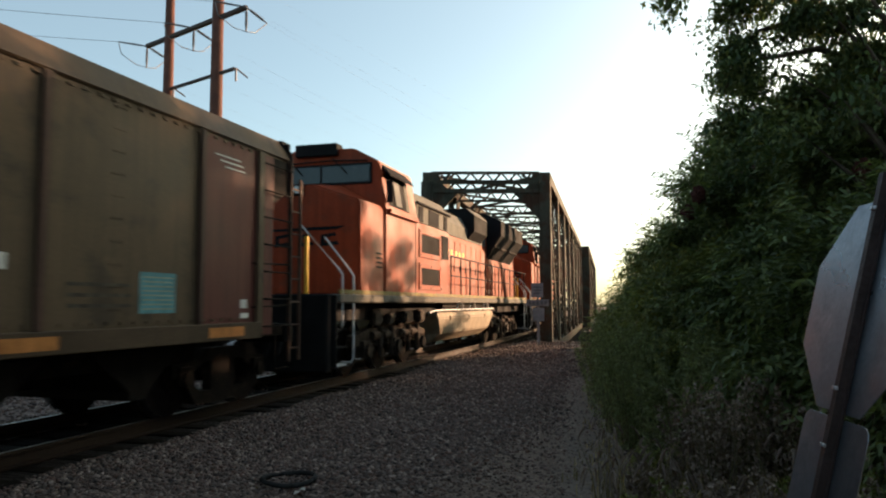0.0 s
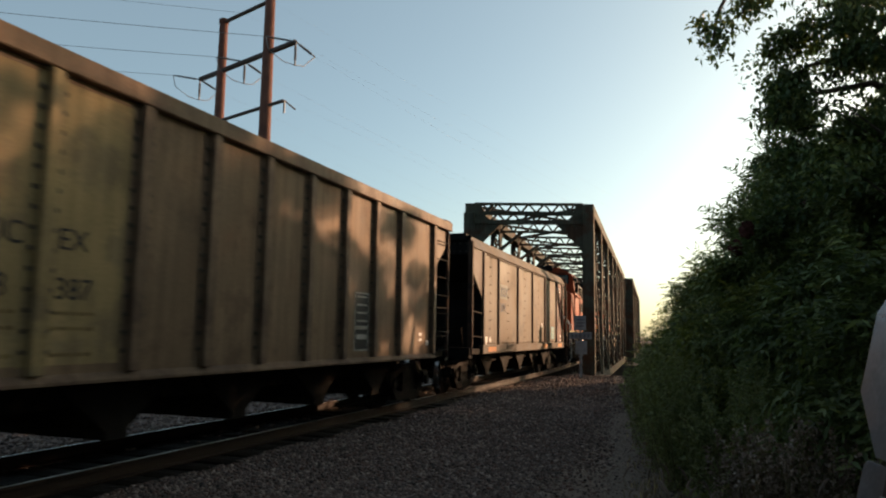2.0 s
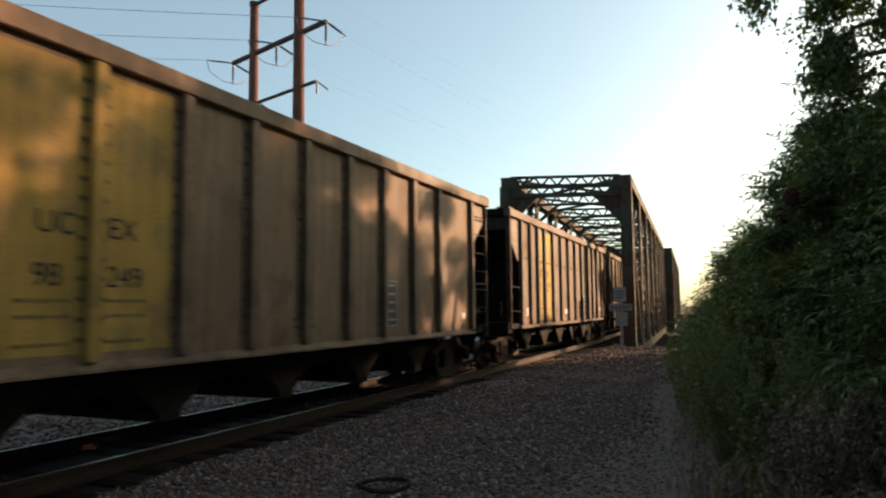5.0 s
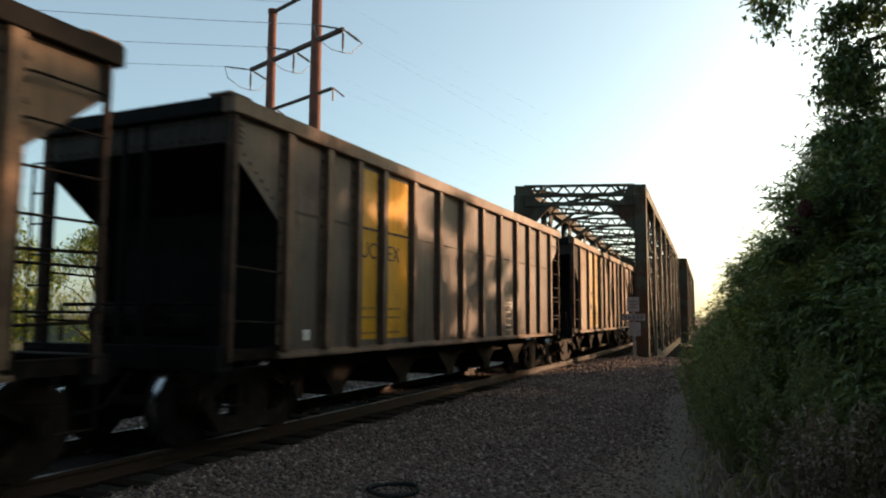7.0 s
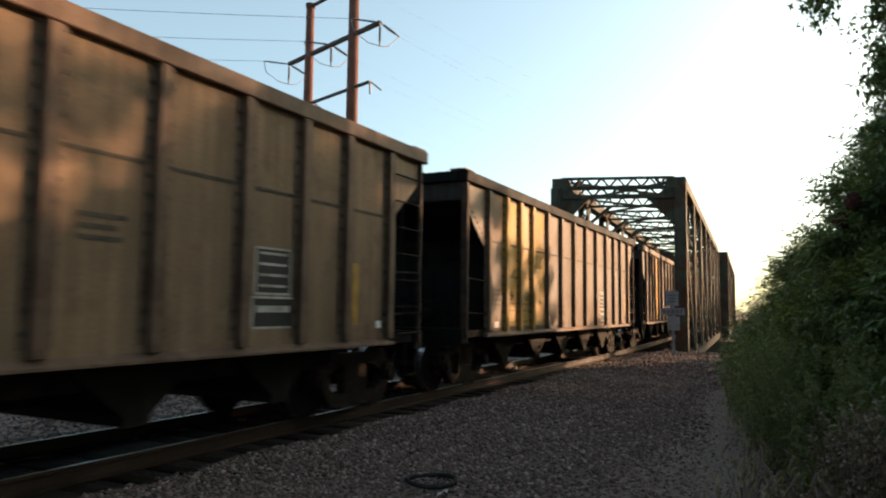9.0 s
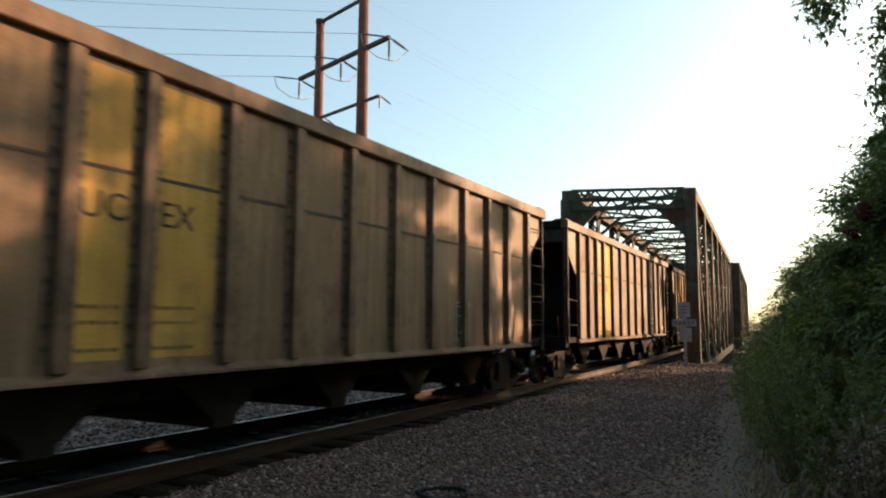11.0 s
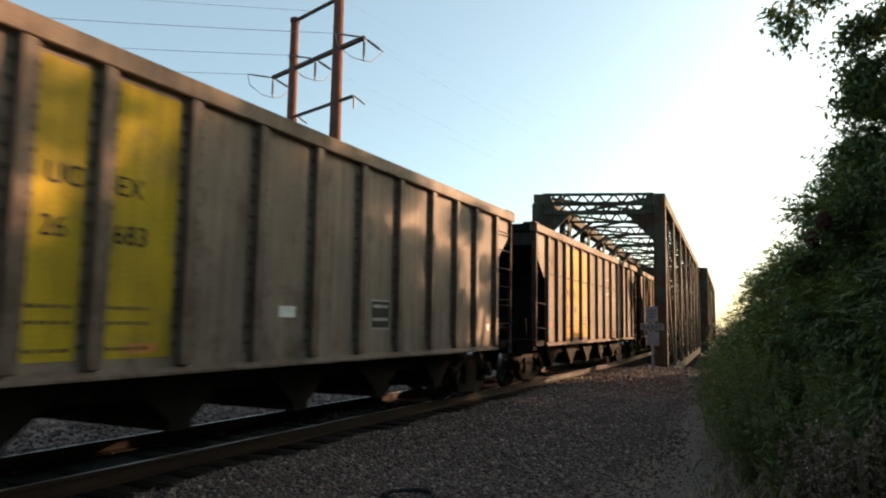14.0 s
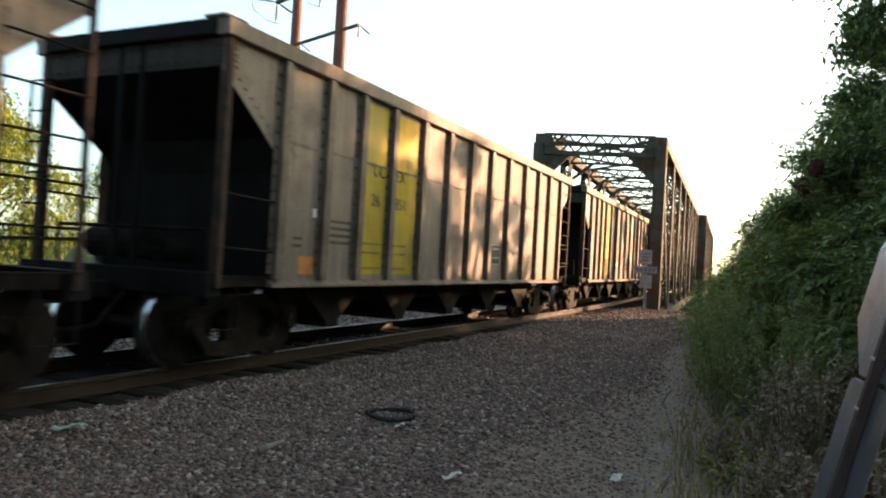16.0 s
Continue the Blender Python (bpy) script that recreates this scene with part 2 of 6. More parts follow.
def ground_material():
    """Grey ballast along the track, a dusty path beside it, weedy soil further off."""
    m = bpy.data.materials.new("ground")
    m.use_nodes = True
    N, Lk = m.node_tree.nodes, m.node_tree.links
    b = N["Principled BSDF"]
    b.inputs["Roughness"].default_value = 0.95
    b.inputs["Specular IOR Level"].default_value = 0.2
    tc, sep = N.new("ShaderNodeTexCoord"), N.new("ShaderNodeSeparateXYZ")
    Lk.new(tc.outputs["Object"], sep.inputs[0])
    wob = N.new("ShaderNodeTexNoise")
    wob.inputs["Scale"].default_value, wob.inputs["Detail"].default_value = 0.9, 5
    Lk.new(tc.outputs["Object"], wob.inputs["Vector"])
    def math_(op, a, c):
        k = N.new("ShaderNodeMath")
        k.operation = op
        for i, v in enumerate((a, c)):
            if isinstance(v, (int, float)):
                k.inputs[i].default_value = v
            else:
                Lk.new(v, k.inputs[i])
        return k.outputs[0]
    def ramp(sock, a, c):
        r = N.new("ShaderNodeMapRange")
        r.inputs[1].default_value, r.inputs[2].default_value = a, c
        Lk.new(sock, r.inputs[0])
        return r.outputs[0]
    x = math_("ADD", sep.outputs[0], math_("MULTIPLY", math_("SUBTRACT", wob.outputs[0], 0.5), 2.2))
    x = math_("ADD", x, math_("MULTIPLY", sep.outputs[1], 0.035))
    vo = N.new("ShaderNodeTexVoronoi")
    vo.inputs["Scale"].default_value = 17
    Lk.new(tc.outputs["Object"], vo.inputs["Vector"])
    cr = N.new("ShaderNodeValToRGB")
    cr.color_ramp.elements[0].color, cr.color_ramp.elements[1].color = (0.066, 0.048, 0.041, 1), (0.205, 0.148, 0.125, 1)
    sepc = N.new("ShaderNodeSeparateColor")
    Lk.new(vo.outputs["Color"], sepc.inputs[0]); Lk.new(sepc.outputs[0], cr.inputs[0])
    def mixc(f, a, c):
        k = N.new("ShaderNodeMix")
        k.data_type = "RGBA"
        Lk.new(f, k.inputs[0])
        for i, v in ((6, a), (7, c)):
            if isinstance(v, tuple):
                k.inputs[i].default_value = (*v, 1)
            else:
                Lk.new(v, k.inputs[i])
        return k.outputs[2]
    dn = N.new("ShaderNodeTexNoise")
    dn.inputs["Scale"].default_value, dn.inputs["Detail"].default_value = 14, 8
    Lk.new(tc.outputs["Object"], dn.inputs["Vector"])
    dust = mixc(ramp(dn.outputs[0], 0.3, 0.7), (0.112, 0.081, 0.063), (0.200, 0.150, 0.118))
    soil = mixc(ramp(dn.outputs[0], 0.35, 0.65), (0.05, 0.042, 0.026), (0.075, 0.08, 0.032))
    c = mixc(ramp(x, 4.5, 5.3), cr.outputs[0], dust)
    lane = math_("ABSOLUTE", math_("ADD", math_("ADD", sep.outputs[0], math_("MULTIPLY", sep.outputs[1], 0.127)), math_("SUBTRACT", math_("MULTIPLY", wob.outputs[0], 0.5), 7.72)), 0)
    trodden = mixc(ramp(dn.outputs[0], 0.3, 0.7), (0.125, 0.100, 0.081), (0.190, 0.153, 0.126))
    c = mixc(ramp(x, 6.7, 7.4), c, soil)
    c = mixc(ramp(lane, 0.55, 0.25), c, trodden)
    c = mixc(ramp(x, -7.5, -9.0), c, soil)
    # Oil-stained strip along the track, darkened further with the train's shade.
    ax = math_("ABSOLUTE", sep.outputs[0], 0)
    oil_shade = ramp(math_("ADD", ax, math_("MULTIPLY", math_("SUBTRACT", dn.outputs[0], 0.5), 0.5)), 2.0, 1.55)
    c = mixc(oil_shade, c, (0.016, 0.013, 0.011))
    Lk.new(c, b.inputs["Base Color"])
    bp = N.new("ShaderNodeBump")
    bp.inputs["Strength"].default_value, bp.inputs["Distance"].default_value = 0.7, 0.04
    Lk.new(math_("ADD", vo.outputs["Distance"], dn.outputs[0]), bp.inputs["Height"]); Lk.new(bp.outputs[0], b.inputs["Normal"])
    return m


M["stone"] = stone_material()
M["ground"] = ground_material()

# ---- the line of the track: straight, then a slight bend on to the bridge ----
BEND0, BEND1, BEND = 20.0, 34.0, 0.050


def track_x(y):
    if y < BEND0:
        return 0.0
    if y < BEND1:
        return -BEND * (y - BEND0) ** 2 / (2 * (BEND1 - BEND0))
    return -BEND * ((BEND1 - BEND0) / 2 + y - BEND1) - .0012 * max(0, y - 98) ** 2


RAIL_Z = -0.06       # top of the rails


def riding(y, a, b):
    """The pose of a vehicle whose rear coupler is at y along the track, on truck centres a and b."""
    p, q = Vector((track_x(y + a), y + a, 0)), Vector((track_x(y + b), y + b, 0))
    d = (q - p).normalized()
    o = p - d * a
    return pose(o.x, o.y, 0, 0, 0, math.degrees(math.atan2(-d.x, d.y)))


# ---- mesh helpers ----
def box(bm, x0, x1, y0, y1, z0, z1):
    v = [bm.verts.new(p) for p in ((x0, y0, z0), (x1, y0, z0), (x1, y1, z0), (x0, y1, z0), (x0, y0, z1), (x1, y0, z1), (x1, y1, z1), (x0, y1, z1))]
    for f in ((3, 2, 1, 0), (4, 5, 6, 7), (0, 1, 5, 4), (1, 2, 6, 5), (2, 3, 7, 6), (3, 0, 4, 7)):
        bm.faces.new([v[i] for i in f])
    return bm


def prism(bm, poly, axis, c0, c1):
    """A polygon, given in the two other axes in order, drawn out along an axis."""
    def at(a, c, d):
        return {"x": (d, a, c), "y": (a, d, c), "z": (a, c, d)}[axis]
    lo, hi = [bm.verts.new(at(*p, c0)) for p in poly], [bm.verts.new(at(*p, c1)) for p in poly]
    n = len(poly)
    fs = [bm.faces.new(lo), bm.faces.new(hi[::-1])]
    fs += [bm.faces.new((lo[i], hi[i], hi[(i + 1) % n], lo[(i + 1) % n])) for i in range(n)]
    bmesh.ops.recalc_face_normals(bm, faces=fs)
    return bm


def rod(bm, p, q, r, n=8, r2=None):
    p, q = Vector(p), Vector(q)
    m = (q - p).to_track_quat("Z", "Y").to_matrix().to_4x4()
    m.translation = (p + q) / 2
    bmesh.ops.create_cone(bm, cap_ends=True, segments=n, radius1=r, radius2=r if r2 is None else r2, depth=(q - p).length, matrix=m)
    return bm


def beam(bm, p, q, w, h):
    """A bar of width w and height h from p to q."""
    p, q = Vector(p), Vector(q)
    m = (q - p).to_track_quat("Y", "Z").to_matrix().to_4x4()
    m.translation = (p + q) / 2
    bmesh.ops.create_cube(bm, size=1, matrix=m @ Matrix.Diagonal((w, (q - p).length, h, 1)))
    return bm


def bevelled(bm, w=0.01, seg=1):
    bmesh.ops.bevel(bm, geom=bm.edges[:], offset=w, segments=seg, affect="EDGES", clamp_overlap=True)
    return bm


def tube(bm, pts, radii, n=7):
    """A tapered round tube through points."""
    rings = []
    pts = [Vector(p) for p in pts]
    for i, p in enumerate(pts):
        d = (pts[min(i + 1, len(pts) - 1)] - pts[max(i - 1, 0)]).normalized()
        a = d.orthogonal().normalized()
        c = d.cross(a)
        rings.append([bm.verts.new(p + (a * math.cos(2 * math.pi * k / n) + c * math.sin(2 * math.pi * k / n)) * radii[i]) for k in range(n)])
    for r, s in zip(rings, rings[1:]):
        for k in range(n):
            bm.faces.new((r[k], r[(k + 1) % n], s[(k + 1) % n], s[k]))
    bm.faces.new(rings[0][::-1]), bm.faces.new(rings[-1])
    return bm


def B():
    return bmesh.new()


def mesh_of(name, bm, material, smooth=False):
    me = bpy.data.meshes.new(name)
    bm.to_mesh(me)
    bm.free()
    if smooth:
        me.shade_smooth()
    me.materials.append(material)
    return me


def part(name, bm, material, parent, label="", smooth=False):
    """One mesh object under a thing or a part."""
    ob = new(name, mesh_of(name, bm, material, smooth))
    ob.parent = parent
    return tagged(ob, label)


MESHES = {}


def shared(key, name, make, material, parent, label="", m=None, smooth=False):
    """As part(), with one mesh for all that are alike; the material belongs to the object."""
    if key not in MESHES:
        MESHES[key] = mesh_of(name, make(), material, smooth)
    ob = new(name, MESHES[key])
    ob.parent = parent
    ob.material_slots[0].link = "OBJECT"
    ob.material_slots[0].material = material
    if m is not None:
        ob.matrix_local = m
    return tagged(ob, label)


def thing(name, label, category, group="", kind="", m=None):
    ob = new(name)
    ob.empty_display_size = 0.2
    if m is not None:
        ob.matrix_basis = m
    return tagged(ob, label, category, group, kind)


def letters(text, size):
    """Text as a flat mesh, its left end at the origin, to be read from +x."""
    cu = bpy.data.curves.new("letters", "FONT")
    cu.body, cu.size, cu.extrude = text, size, 0.002
    ob = bpy.data.objects.new("letters", cu)
    scene.collection.objects.link(ob)
    dg = bpy.context.evaluated_depsgraph_get()
    me = bpy.data.meshes.new_from_object(ob.evaluated_get(dg))
    bpy.data.objects.remove(ob)
    bpy.data.curves.remove(cu)
    me.transform(Matrix(((0, 0, 1, 0), (1, 0, 0, 0), (0, 1, 0, 0), (0, 0, 0, 1))))
    bm = B()
    bm.from_mesh(me)
    bpy.data.meshes.remove(me)
    return bm


def raw_mesh(name, co, tris, material, kinds=None, more=()):
    """A mesh from arrays of places and triangles."""
    me = bpy.data.meshes.new(name)
    me.vertices.add(len(co)); me.loops.add(tris.size); me.polygons.add(len(tris))
    me.vertices.foreach_set("co", co.astype(np.float32).ravel())
    me.loops.foreach_set("vertex_index", tris.astype(np.int32).ravel())
    me.polygons.foreach_set("loop_start", np.arange(0, tris.size, 3, dtype=np.int32))
    me.update(calc_edges=True)
    for m in (material, *more):
        me.materials.append(m)
    if kinds is not None:
        me.polygons.foreach_set("material_index", kinds.astype(np.int32))
    return me

# ---- ground, ballast, track ----
def smooth(a, c, v):
    s = np.clip((v - a) / (c - a), 0, 1)
    return s * s * (3 - 2 * s)


def ground_z(x, y):
    z = -0.252 - 0.158 * smooth(1.6, 3.0, np.abs(x)) - 0.04 * smooth(3, 6, np.abs(x))
    z = z + 0.25 * smooth(13, 27, y) * smooth(1.2, 2.6, x) * (1 - smooth(6.5, 9, x))
    z = z + 0.10 * smooth(6.2, 9, x) - 0.5 * smooth(9, 40, np.abs(x))
    z = z + 0.03 * np.sin(x * 1.7 + y * 0.9) * smooth(2.5, 4, np.abs(x)) + 0.015 * np.sin(y * 2.3 - x * 0.6)
    return z - 4.5 * smooth(30.4, 35, y) * (1 - smooth(122, 134, y))


def gz(x, y):
    return float(ground_z(np.array(x), np.array(y)))


def make_ground():
    xs = np.concatenate([[-2500, -900, -300, -120, -60, -40, -25], np.arange(-18, 18.01, 0.3), [25, 40, 60, 120, 300, 900, 2500]])
    ys = np.concatenate([[-2500, -900, -300, -100, -40, -20], np.arange(-12, 44, 0.4), np.arange(44, 145, 3.0), [170, 220, 320, 600, 1200, 3000]])
    X, Y = np.meshgrid(xs, ys)
    co = np.stack([X, Y, ground_z(X, Y)], -1).reshape(-1, 3)
    n, k = len(xs), len(ys)
    i = (np.arange(k - 1)[:, None] * n + np.arange(n - 1)[None]).ravel()
    tris = np.concatenate([np.stack([i, i + 1, i + n + 1], 1), np.stack([i, i + n + 1, i + n], 1)])
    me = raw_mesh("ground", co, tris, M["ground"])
    me.shade_smooth()
    tagged(new("ground", me), "stony ground with grey ballast and a dusty path", "ground", kind="structure")


def make_stones(name, count, x0, x1, y0, y1, smin, smax, seed, label):
    """Loose crushed stones, each a small angular block, in one mesh."""
    rg = np.random.default_rng(seed)
    base = np.array([(1, 0, 0), (-1, 0, 0), (0, 1, 0), (0, -1, 0), (0, 0, 1), (0, 0, -1), (.65, .65, .6), (-.6, .6, .6), (.6, -.65, .55), (-.6, -.6, .6)], float)
    faces = np.array([(0, 6, 4), (0, 2, 6), (6, 2, 4), (2, 7, 4), (2, 1, 7), (7, 1, 4), (1, 9, 4), (1, 3, 9), (9, 3, 4), (3, 8, 4), (3, 0, 8), (8, 0, 4), (2, 0, 5), (1, 2, 5), (3, 1, 5), (0, 3, 5)])
    u = rg.random(count)
    y = y0 + (y1 - y0) * u ** 1.5
    x = x0 + (x1 - x0 + rg.normal(size=count) * .3 + .25 * np.sin(y * .7)) * rg.random(count)
    s = (smin + (smax - smin) * rg.random(count) ** 1.6) * (0.9 + 0.5 * u)
    lane = np.exp(-((x + .127 * y - 7.47) / .38) ** 4)
    s *= np.where(rg.random(count) < .8 * lane, .35, 1)
    v = base[None] * (0.65 + 0.6 * rg.random((count, 10, 1))) * (np.stack([0.8 + 0.5 * rg.random(count), 0.8 + 0.5 * rg.random(count), 0.5 + 0.4 * rg.random(count)], 1) * s[:, None])[:, None]
    a, t = rg.random(count) * 6.283, (rg.random(count) - 0.5) * 1.2
    ca, sa, ct, st = np.cos(a)[:, None], np.sin(a)[:, None], np.cos(t)[:, None], np.sin(t)[:, None]
    yy, zz = v[..., 1] * ct - v[..., 2] * st, v[..., 1] * st + v[..., 2] * ct
    vx, vy = v[..., 0] * ca - yy * sa, v[..., 0] * sa + yy * ca
    co = np.stack([vx + x[:, None], vy + y[:, None], zz + (ground_z(x, y) + s * 0.15)[:, None]], -1).reshape(-1, 3)
    tris = (faces[None] + (np.arange(count) * 10)[:, None, None]).reshape(-1, 3)
    tagged(new(name, raw_mesh(name, co, tris, M["stone"])), label, "gravel", kind="stuff")


make_ground()
make_stones("ballast_gravel", 62000, 1.22, 5.0, 1.8, 20, 0.012, 0.031, 3, "loose grey and pinkish crushed ballast stones beside the track")
make_stones("ballast_gravel", 11000, 0.90, 4.9, 18, 30, 0.020, 0.042, 6, "crushed ballast stones on the shoulder before the bridge")
make_stones("path_gravel", 21000, 4.4, 6.9, 2.6, 26, 0.006, 0.022, 4, "sparse small stones on the dusty path")
make_stones("far_ballast_gravel", 8000, -6.0, -0.8, 1.0, 24, 0.025, 0.045, 5, "grey ballast stones between and beyond the rails")


def make_track():
    tr = thing("railway_track", "single railway track with rusty rails on dark ties", "railway track", kind="structure")
    prof = [(-.075, -.17), (.075, -.17), (.075, -.155), (.015, -.14), (.01, -.045), (.036, -.036), (.036, -.006), (.028, 0), (-.028, 0), (-.036, -.006), (-.036, -.036), (-.01, -.045), (-.015, -.14), (-.075, -.155)]
    ys = [-40.0] + [20.0 + i for i in range(17)] + [98.0 + 8 * i for i in range(15)]
    def sweep(sec):
        bm = B()
        rings = [[bm.verts.new((track_x(y) + x, y, z + RAIL_Z)) for x, z in sec] for y in ys]
        n = len(sec)
        for r, q in zip(rings, rings[1:]):
            for k in range(n):
                bm.faces.new((r[k], q[k], q[(k + 1) % n], r[(k + 1) % n]))
        bm.faces.new(rings[0]), bm.faces.new(rings[-1][::-1])
        bmesh.ops.recalc_face_normals(bm, faces=bm.faces[:])
        return bm
    for s in (-1, 1):
        r = part("rail", sweep([(x + s * 0.753, z) for x, z in prof]), M["steel_rail"], tr, "rust-brown steel rail")
        part("rail_head", sweep([(s * .745 - .016, .002), (s * .745 - .016, -.001), (s * .745 + .016, -.001), (s * .745 + .016, .002)]), M["rail_head"], r, "bright worn running surface")
    def tie():
        return bevelled(box(B(), -1.3, 1.3, -.11, .11, RAIL_Z - .35, RAIL_Z - .175), .012)
    rg = random.Random(5)
    for i in range(220):
        y = -10 + i * 0.53
        if y > 110:
            break
        shared("tie", "tie", tie, M["tie"], tr, m=pose(track_x(y) + rg.uniform(-.03, .03), y + rg.uniform(-.03, .03), rg.uniform(-.01, .006), 0, 0, rg.uniform(-1.5, 1.5)))


make_track()

# ---- bridge ----
def lattice(bm, p, q, depth, n, w=0.07, t=0.07):
    """Two flanges with a zigzag of bars between them, from p to q, depth downwards."""
    p, q, d = Vector(p), Vector(q), Vector((0, 0, -depth))
    beam(bm, p, q, 0.16, 0.10), beam(bm, p + d, q + d, 0.16, 0.10)
    for i in range(n):
        a, c, e = p.lerp(q, i / n), p.lerp(q, (i + .5) / n), p.lerp(q, (i + 1) / n)
        beam(bm, a + d, c, w, t), beam(bm, c, e + d, w, t)
    return bm


SKEW = 0.25


def skewed(bm):
    for v in bm.verts:
        v.co.y += v.co.x * SKEW
    return bm


def bridge_span(name, place, y1, n, top, label, W=2.36, half=.22):
    """A through truss: two trusses, portals, sway struts, laterals and a floor."""
    br = thing(name, label, "bridge", kind="structure", group="bridge spans", m=place)
    x = y0 = 0.0
    st = (y1 - y0) / n
    zb = -0.55
    for s in (-1, 1):
        X = x + s * W
        part("top_chord", skewed(bevelled(box(B(), X - half, X + half, y0 - .05, y1, top - .42, top), .01)), M["bridge"], br)
        part("bottom_chord", skewed(box(B(), X - .18, X + .18, y0, y1, zb - .2, zb + .25)), M["bridge"], br)
        for i in range(n + 1):
            y = y0 + i * st
            w = .30 if i in (0, n) else .27
            bm = B()
            if i in (0, n):
                bevelled(box(bm, X - half - .01, X + half + .01, y - .26, y + .26, zb - .2, top - .425), .012)
            else:
                for d in (-.18, .18):
                    box(bm, X + d - .035, X + d + .035, y - w, y + w, zb + .25, top - .42)
                k = 12
                for j in range(k):
                    z0, z1 = zb + .3 + (top - zb - .8) * j / k, zb + .3 + (top - zb - .8) * (j + 1) / k
                    beam(bm, (X - .17, y - w, z0), (X + .17, y - w, z1), .02, .07)
                    beam(bm, (X + .17, y - w, z0), (X - .17, y - w, z1), .02, .07)
            part("end_post" if i in (0, n) else "vertical_post", skewed(bm), M["bridge"], br)
        for i in range(n):
            a, c = y0 + i * st, y0 + (i + 1) * st
            up = i < n / 2
            for d in (-.12, .12):
                bm = B()
                beam(bm, (X + d, a, top - .3 if up else zb + .1), (X + d, c, zb + .1 if up else top - .3), .05, .28)
                part("diagonal", skewed(bm), M["bridge"], br)
            bm = B()
            beam(bm, (X, a, zb + .1 if up else top - .3), (X, c, top - .3 if up else zb + .1), .06, .10)
            part("counter_brace", skewed(bm), M["bridge"], br)
        for i in range(0, n + 1):
            y = y0 + i * st
            bm = B()
            prism(bm, [(y - .5, top - .45), (y + .5, top - .45), (y + .3, top - .95), (y - .3, top - .95)], "x", X - s * .20 - .02, X - s * .20 + .02)
            part("gusset_plate", skewed(bm), M["bridge"], br)
    for i in range(n + 1):
        y = y0 + i * st
        portal = i in (0, n)
        bm = B()
        yy = y - .18 if i == 0 else y
        lattice(bm, (x - W + .2, yy, top - .05), (x + W - .2, yy, top - .05), .36 if portal else .42, 7)
        if portal:
            lattice(bm, (x - W + .2, yy, top - .47), (x + W - .2, yy, top - .47), .30, 7)
            beam(bm, (x - W + .2, yy, top - .82), (x + W - .2, yy, top - .82), .2, .14)
        part("portal_strut" if portal else "sway_strut", skewed(bm), M["bridge"], br, "latticed cross strut")
        for s in (-1, 1):
            bm = B()
            lo = 1.9 if portal else 1.35
            beam(bm, (x + s * (W - .2), yy, top - lo), (x + s * (W - 1.25), yy, top - (.8 if portal else .45)), .12, .14)
            if portal:
                prism(bm, [(x + s * (W - .2), top - .86), (x + s * (W - .2), top - 2.0), (x + s * (W - .42), top - 1.62), (x + s * (W - .80), top - 1.16), (x + s * (W - 1.35), top - .86)], "y", yy - .03, yy + .03)
                prism(bm, [(x + s * (W - .2), top - .02), (x + s * (W - .2), top - .9), (x + s * (W - .75), top - .9), (x + s * (W - .45), top - .02)], "y", yy - .05, yy + .03)
                beam(bm, (x + s * (W - .2), yy, top - 1.35), (x + s * (W - .75), yy, top - .8), .09, .09)
                beam(bm, (x + s * (W - .2), yy + .1, top - .85), (x + s * (W - .9), yy + .1, top - .1), .12, .12)
            part("knee_brace", skewed(bm), M["bridge"], br)
        bm = B()
        box(bm, x - W, x + W, y - .12, y + .12, zb - .35, zb + .15)
        part("floor_beam", skewed(bm), M["bridge"], br)
        if i < n:
            bm = B()
            beam(bm, (x - W, y, top - .12), (x + W, y + st, top - .12), .10, .10)
            beam(bm, (x + W, y, top - .12), (x - W, y + st, top - .12), .10, .10)
            part("top_lateral", skewed(bm), M["bridge"], br)
    for s in (-.753, .753):
        part("stringer", skewed(box(B(), x + s - .1, x + s + .1, y0, y1, -.95, -.36)), M["bridge"], br)
    return br


bridge_span("truss_bridge", pose(.41, 28.7, 0, 0, 0, 3.8), 35.9, 7, 6.90, "riveted steel through-truss railway bridge in dull green-grey paint")
bridge_span("truss_bridge", pose(-1.58, 65.6, 0, 0, 0, 3.8), 37.6, 7, 6.70, "second steel truss span of the railway bridge beyond the first", 2.44, .37)
ab = thing("bridge_abutment", "weathered concrete abutment under the bridge end", "abutment", kind="structure")
part("abutment_wall", bevelled(box(B(), -3.5, 3.6, 29.9, 31.9, -5.2, -.98), .03), M["concrete"], ab)
for s in (-1, 1):
    part("bearing_seat", bevelled(box(B(), .41 + s * 2.36 - .5, .41 + s * 2.36 + .5, 28.0 + s * .75, 29.4 + s * .75, -1.4, -.76), .03), M["concrete"], ab)
pier = thing("bridge_pier", "concrete pier between the two bridge spans", "pier", kind="structure")
part("pier_shaft", bevelled(box(B(), -5.4, 2.2, 63.6, 67.4, -5.6, -.98), .05), M["concrete"], pier)
for yy, xc in ((64.4, -1.97), (66.0, -1.57)):
    for s in (-1, 1):
        part("bearing_block", box(B(), s * 2.36 + xc - .35, s * 2.36 + xc + .35, yy - .3, yy + .3, -.98, -.76), M["concrete"], pier)
part("walkway_timber", beam(B(), (3.2, 28.3, -.30), (4.6, 28.4, -.36), .25, .14), M["tie"], ab, "dark timber lying across the bridge end")

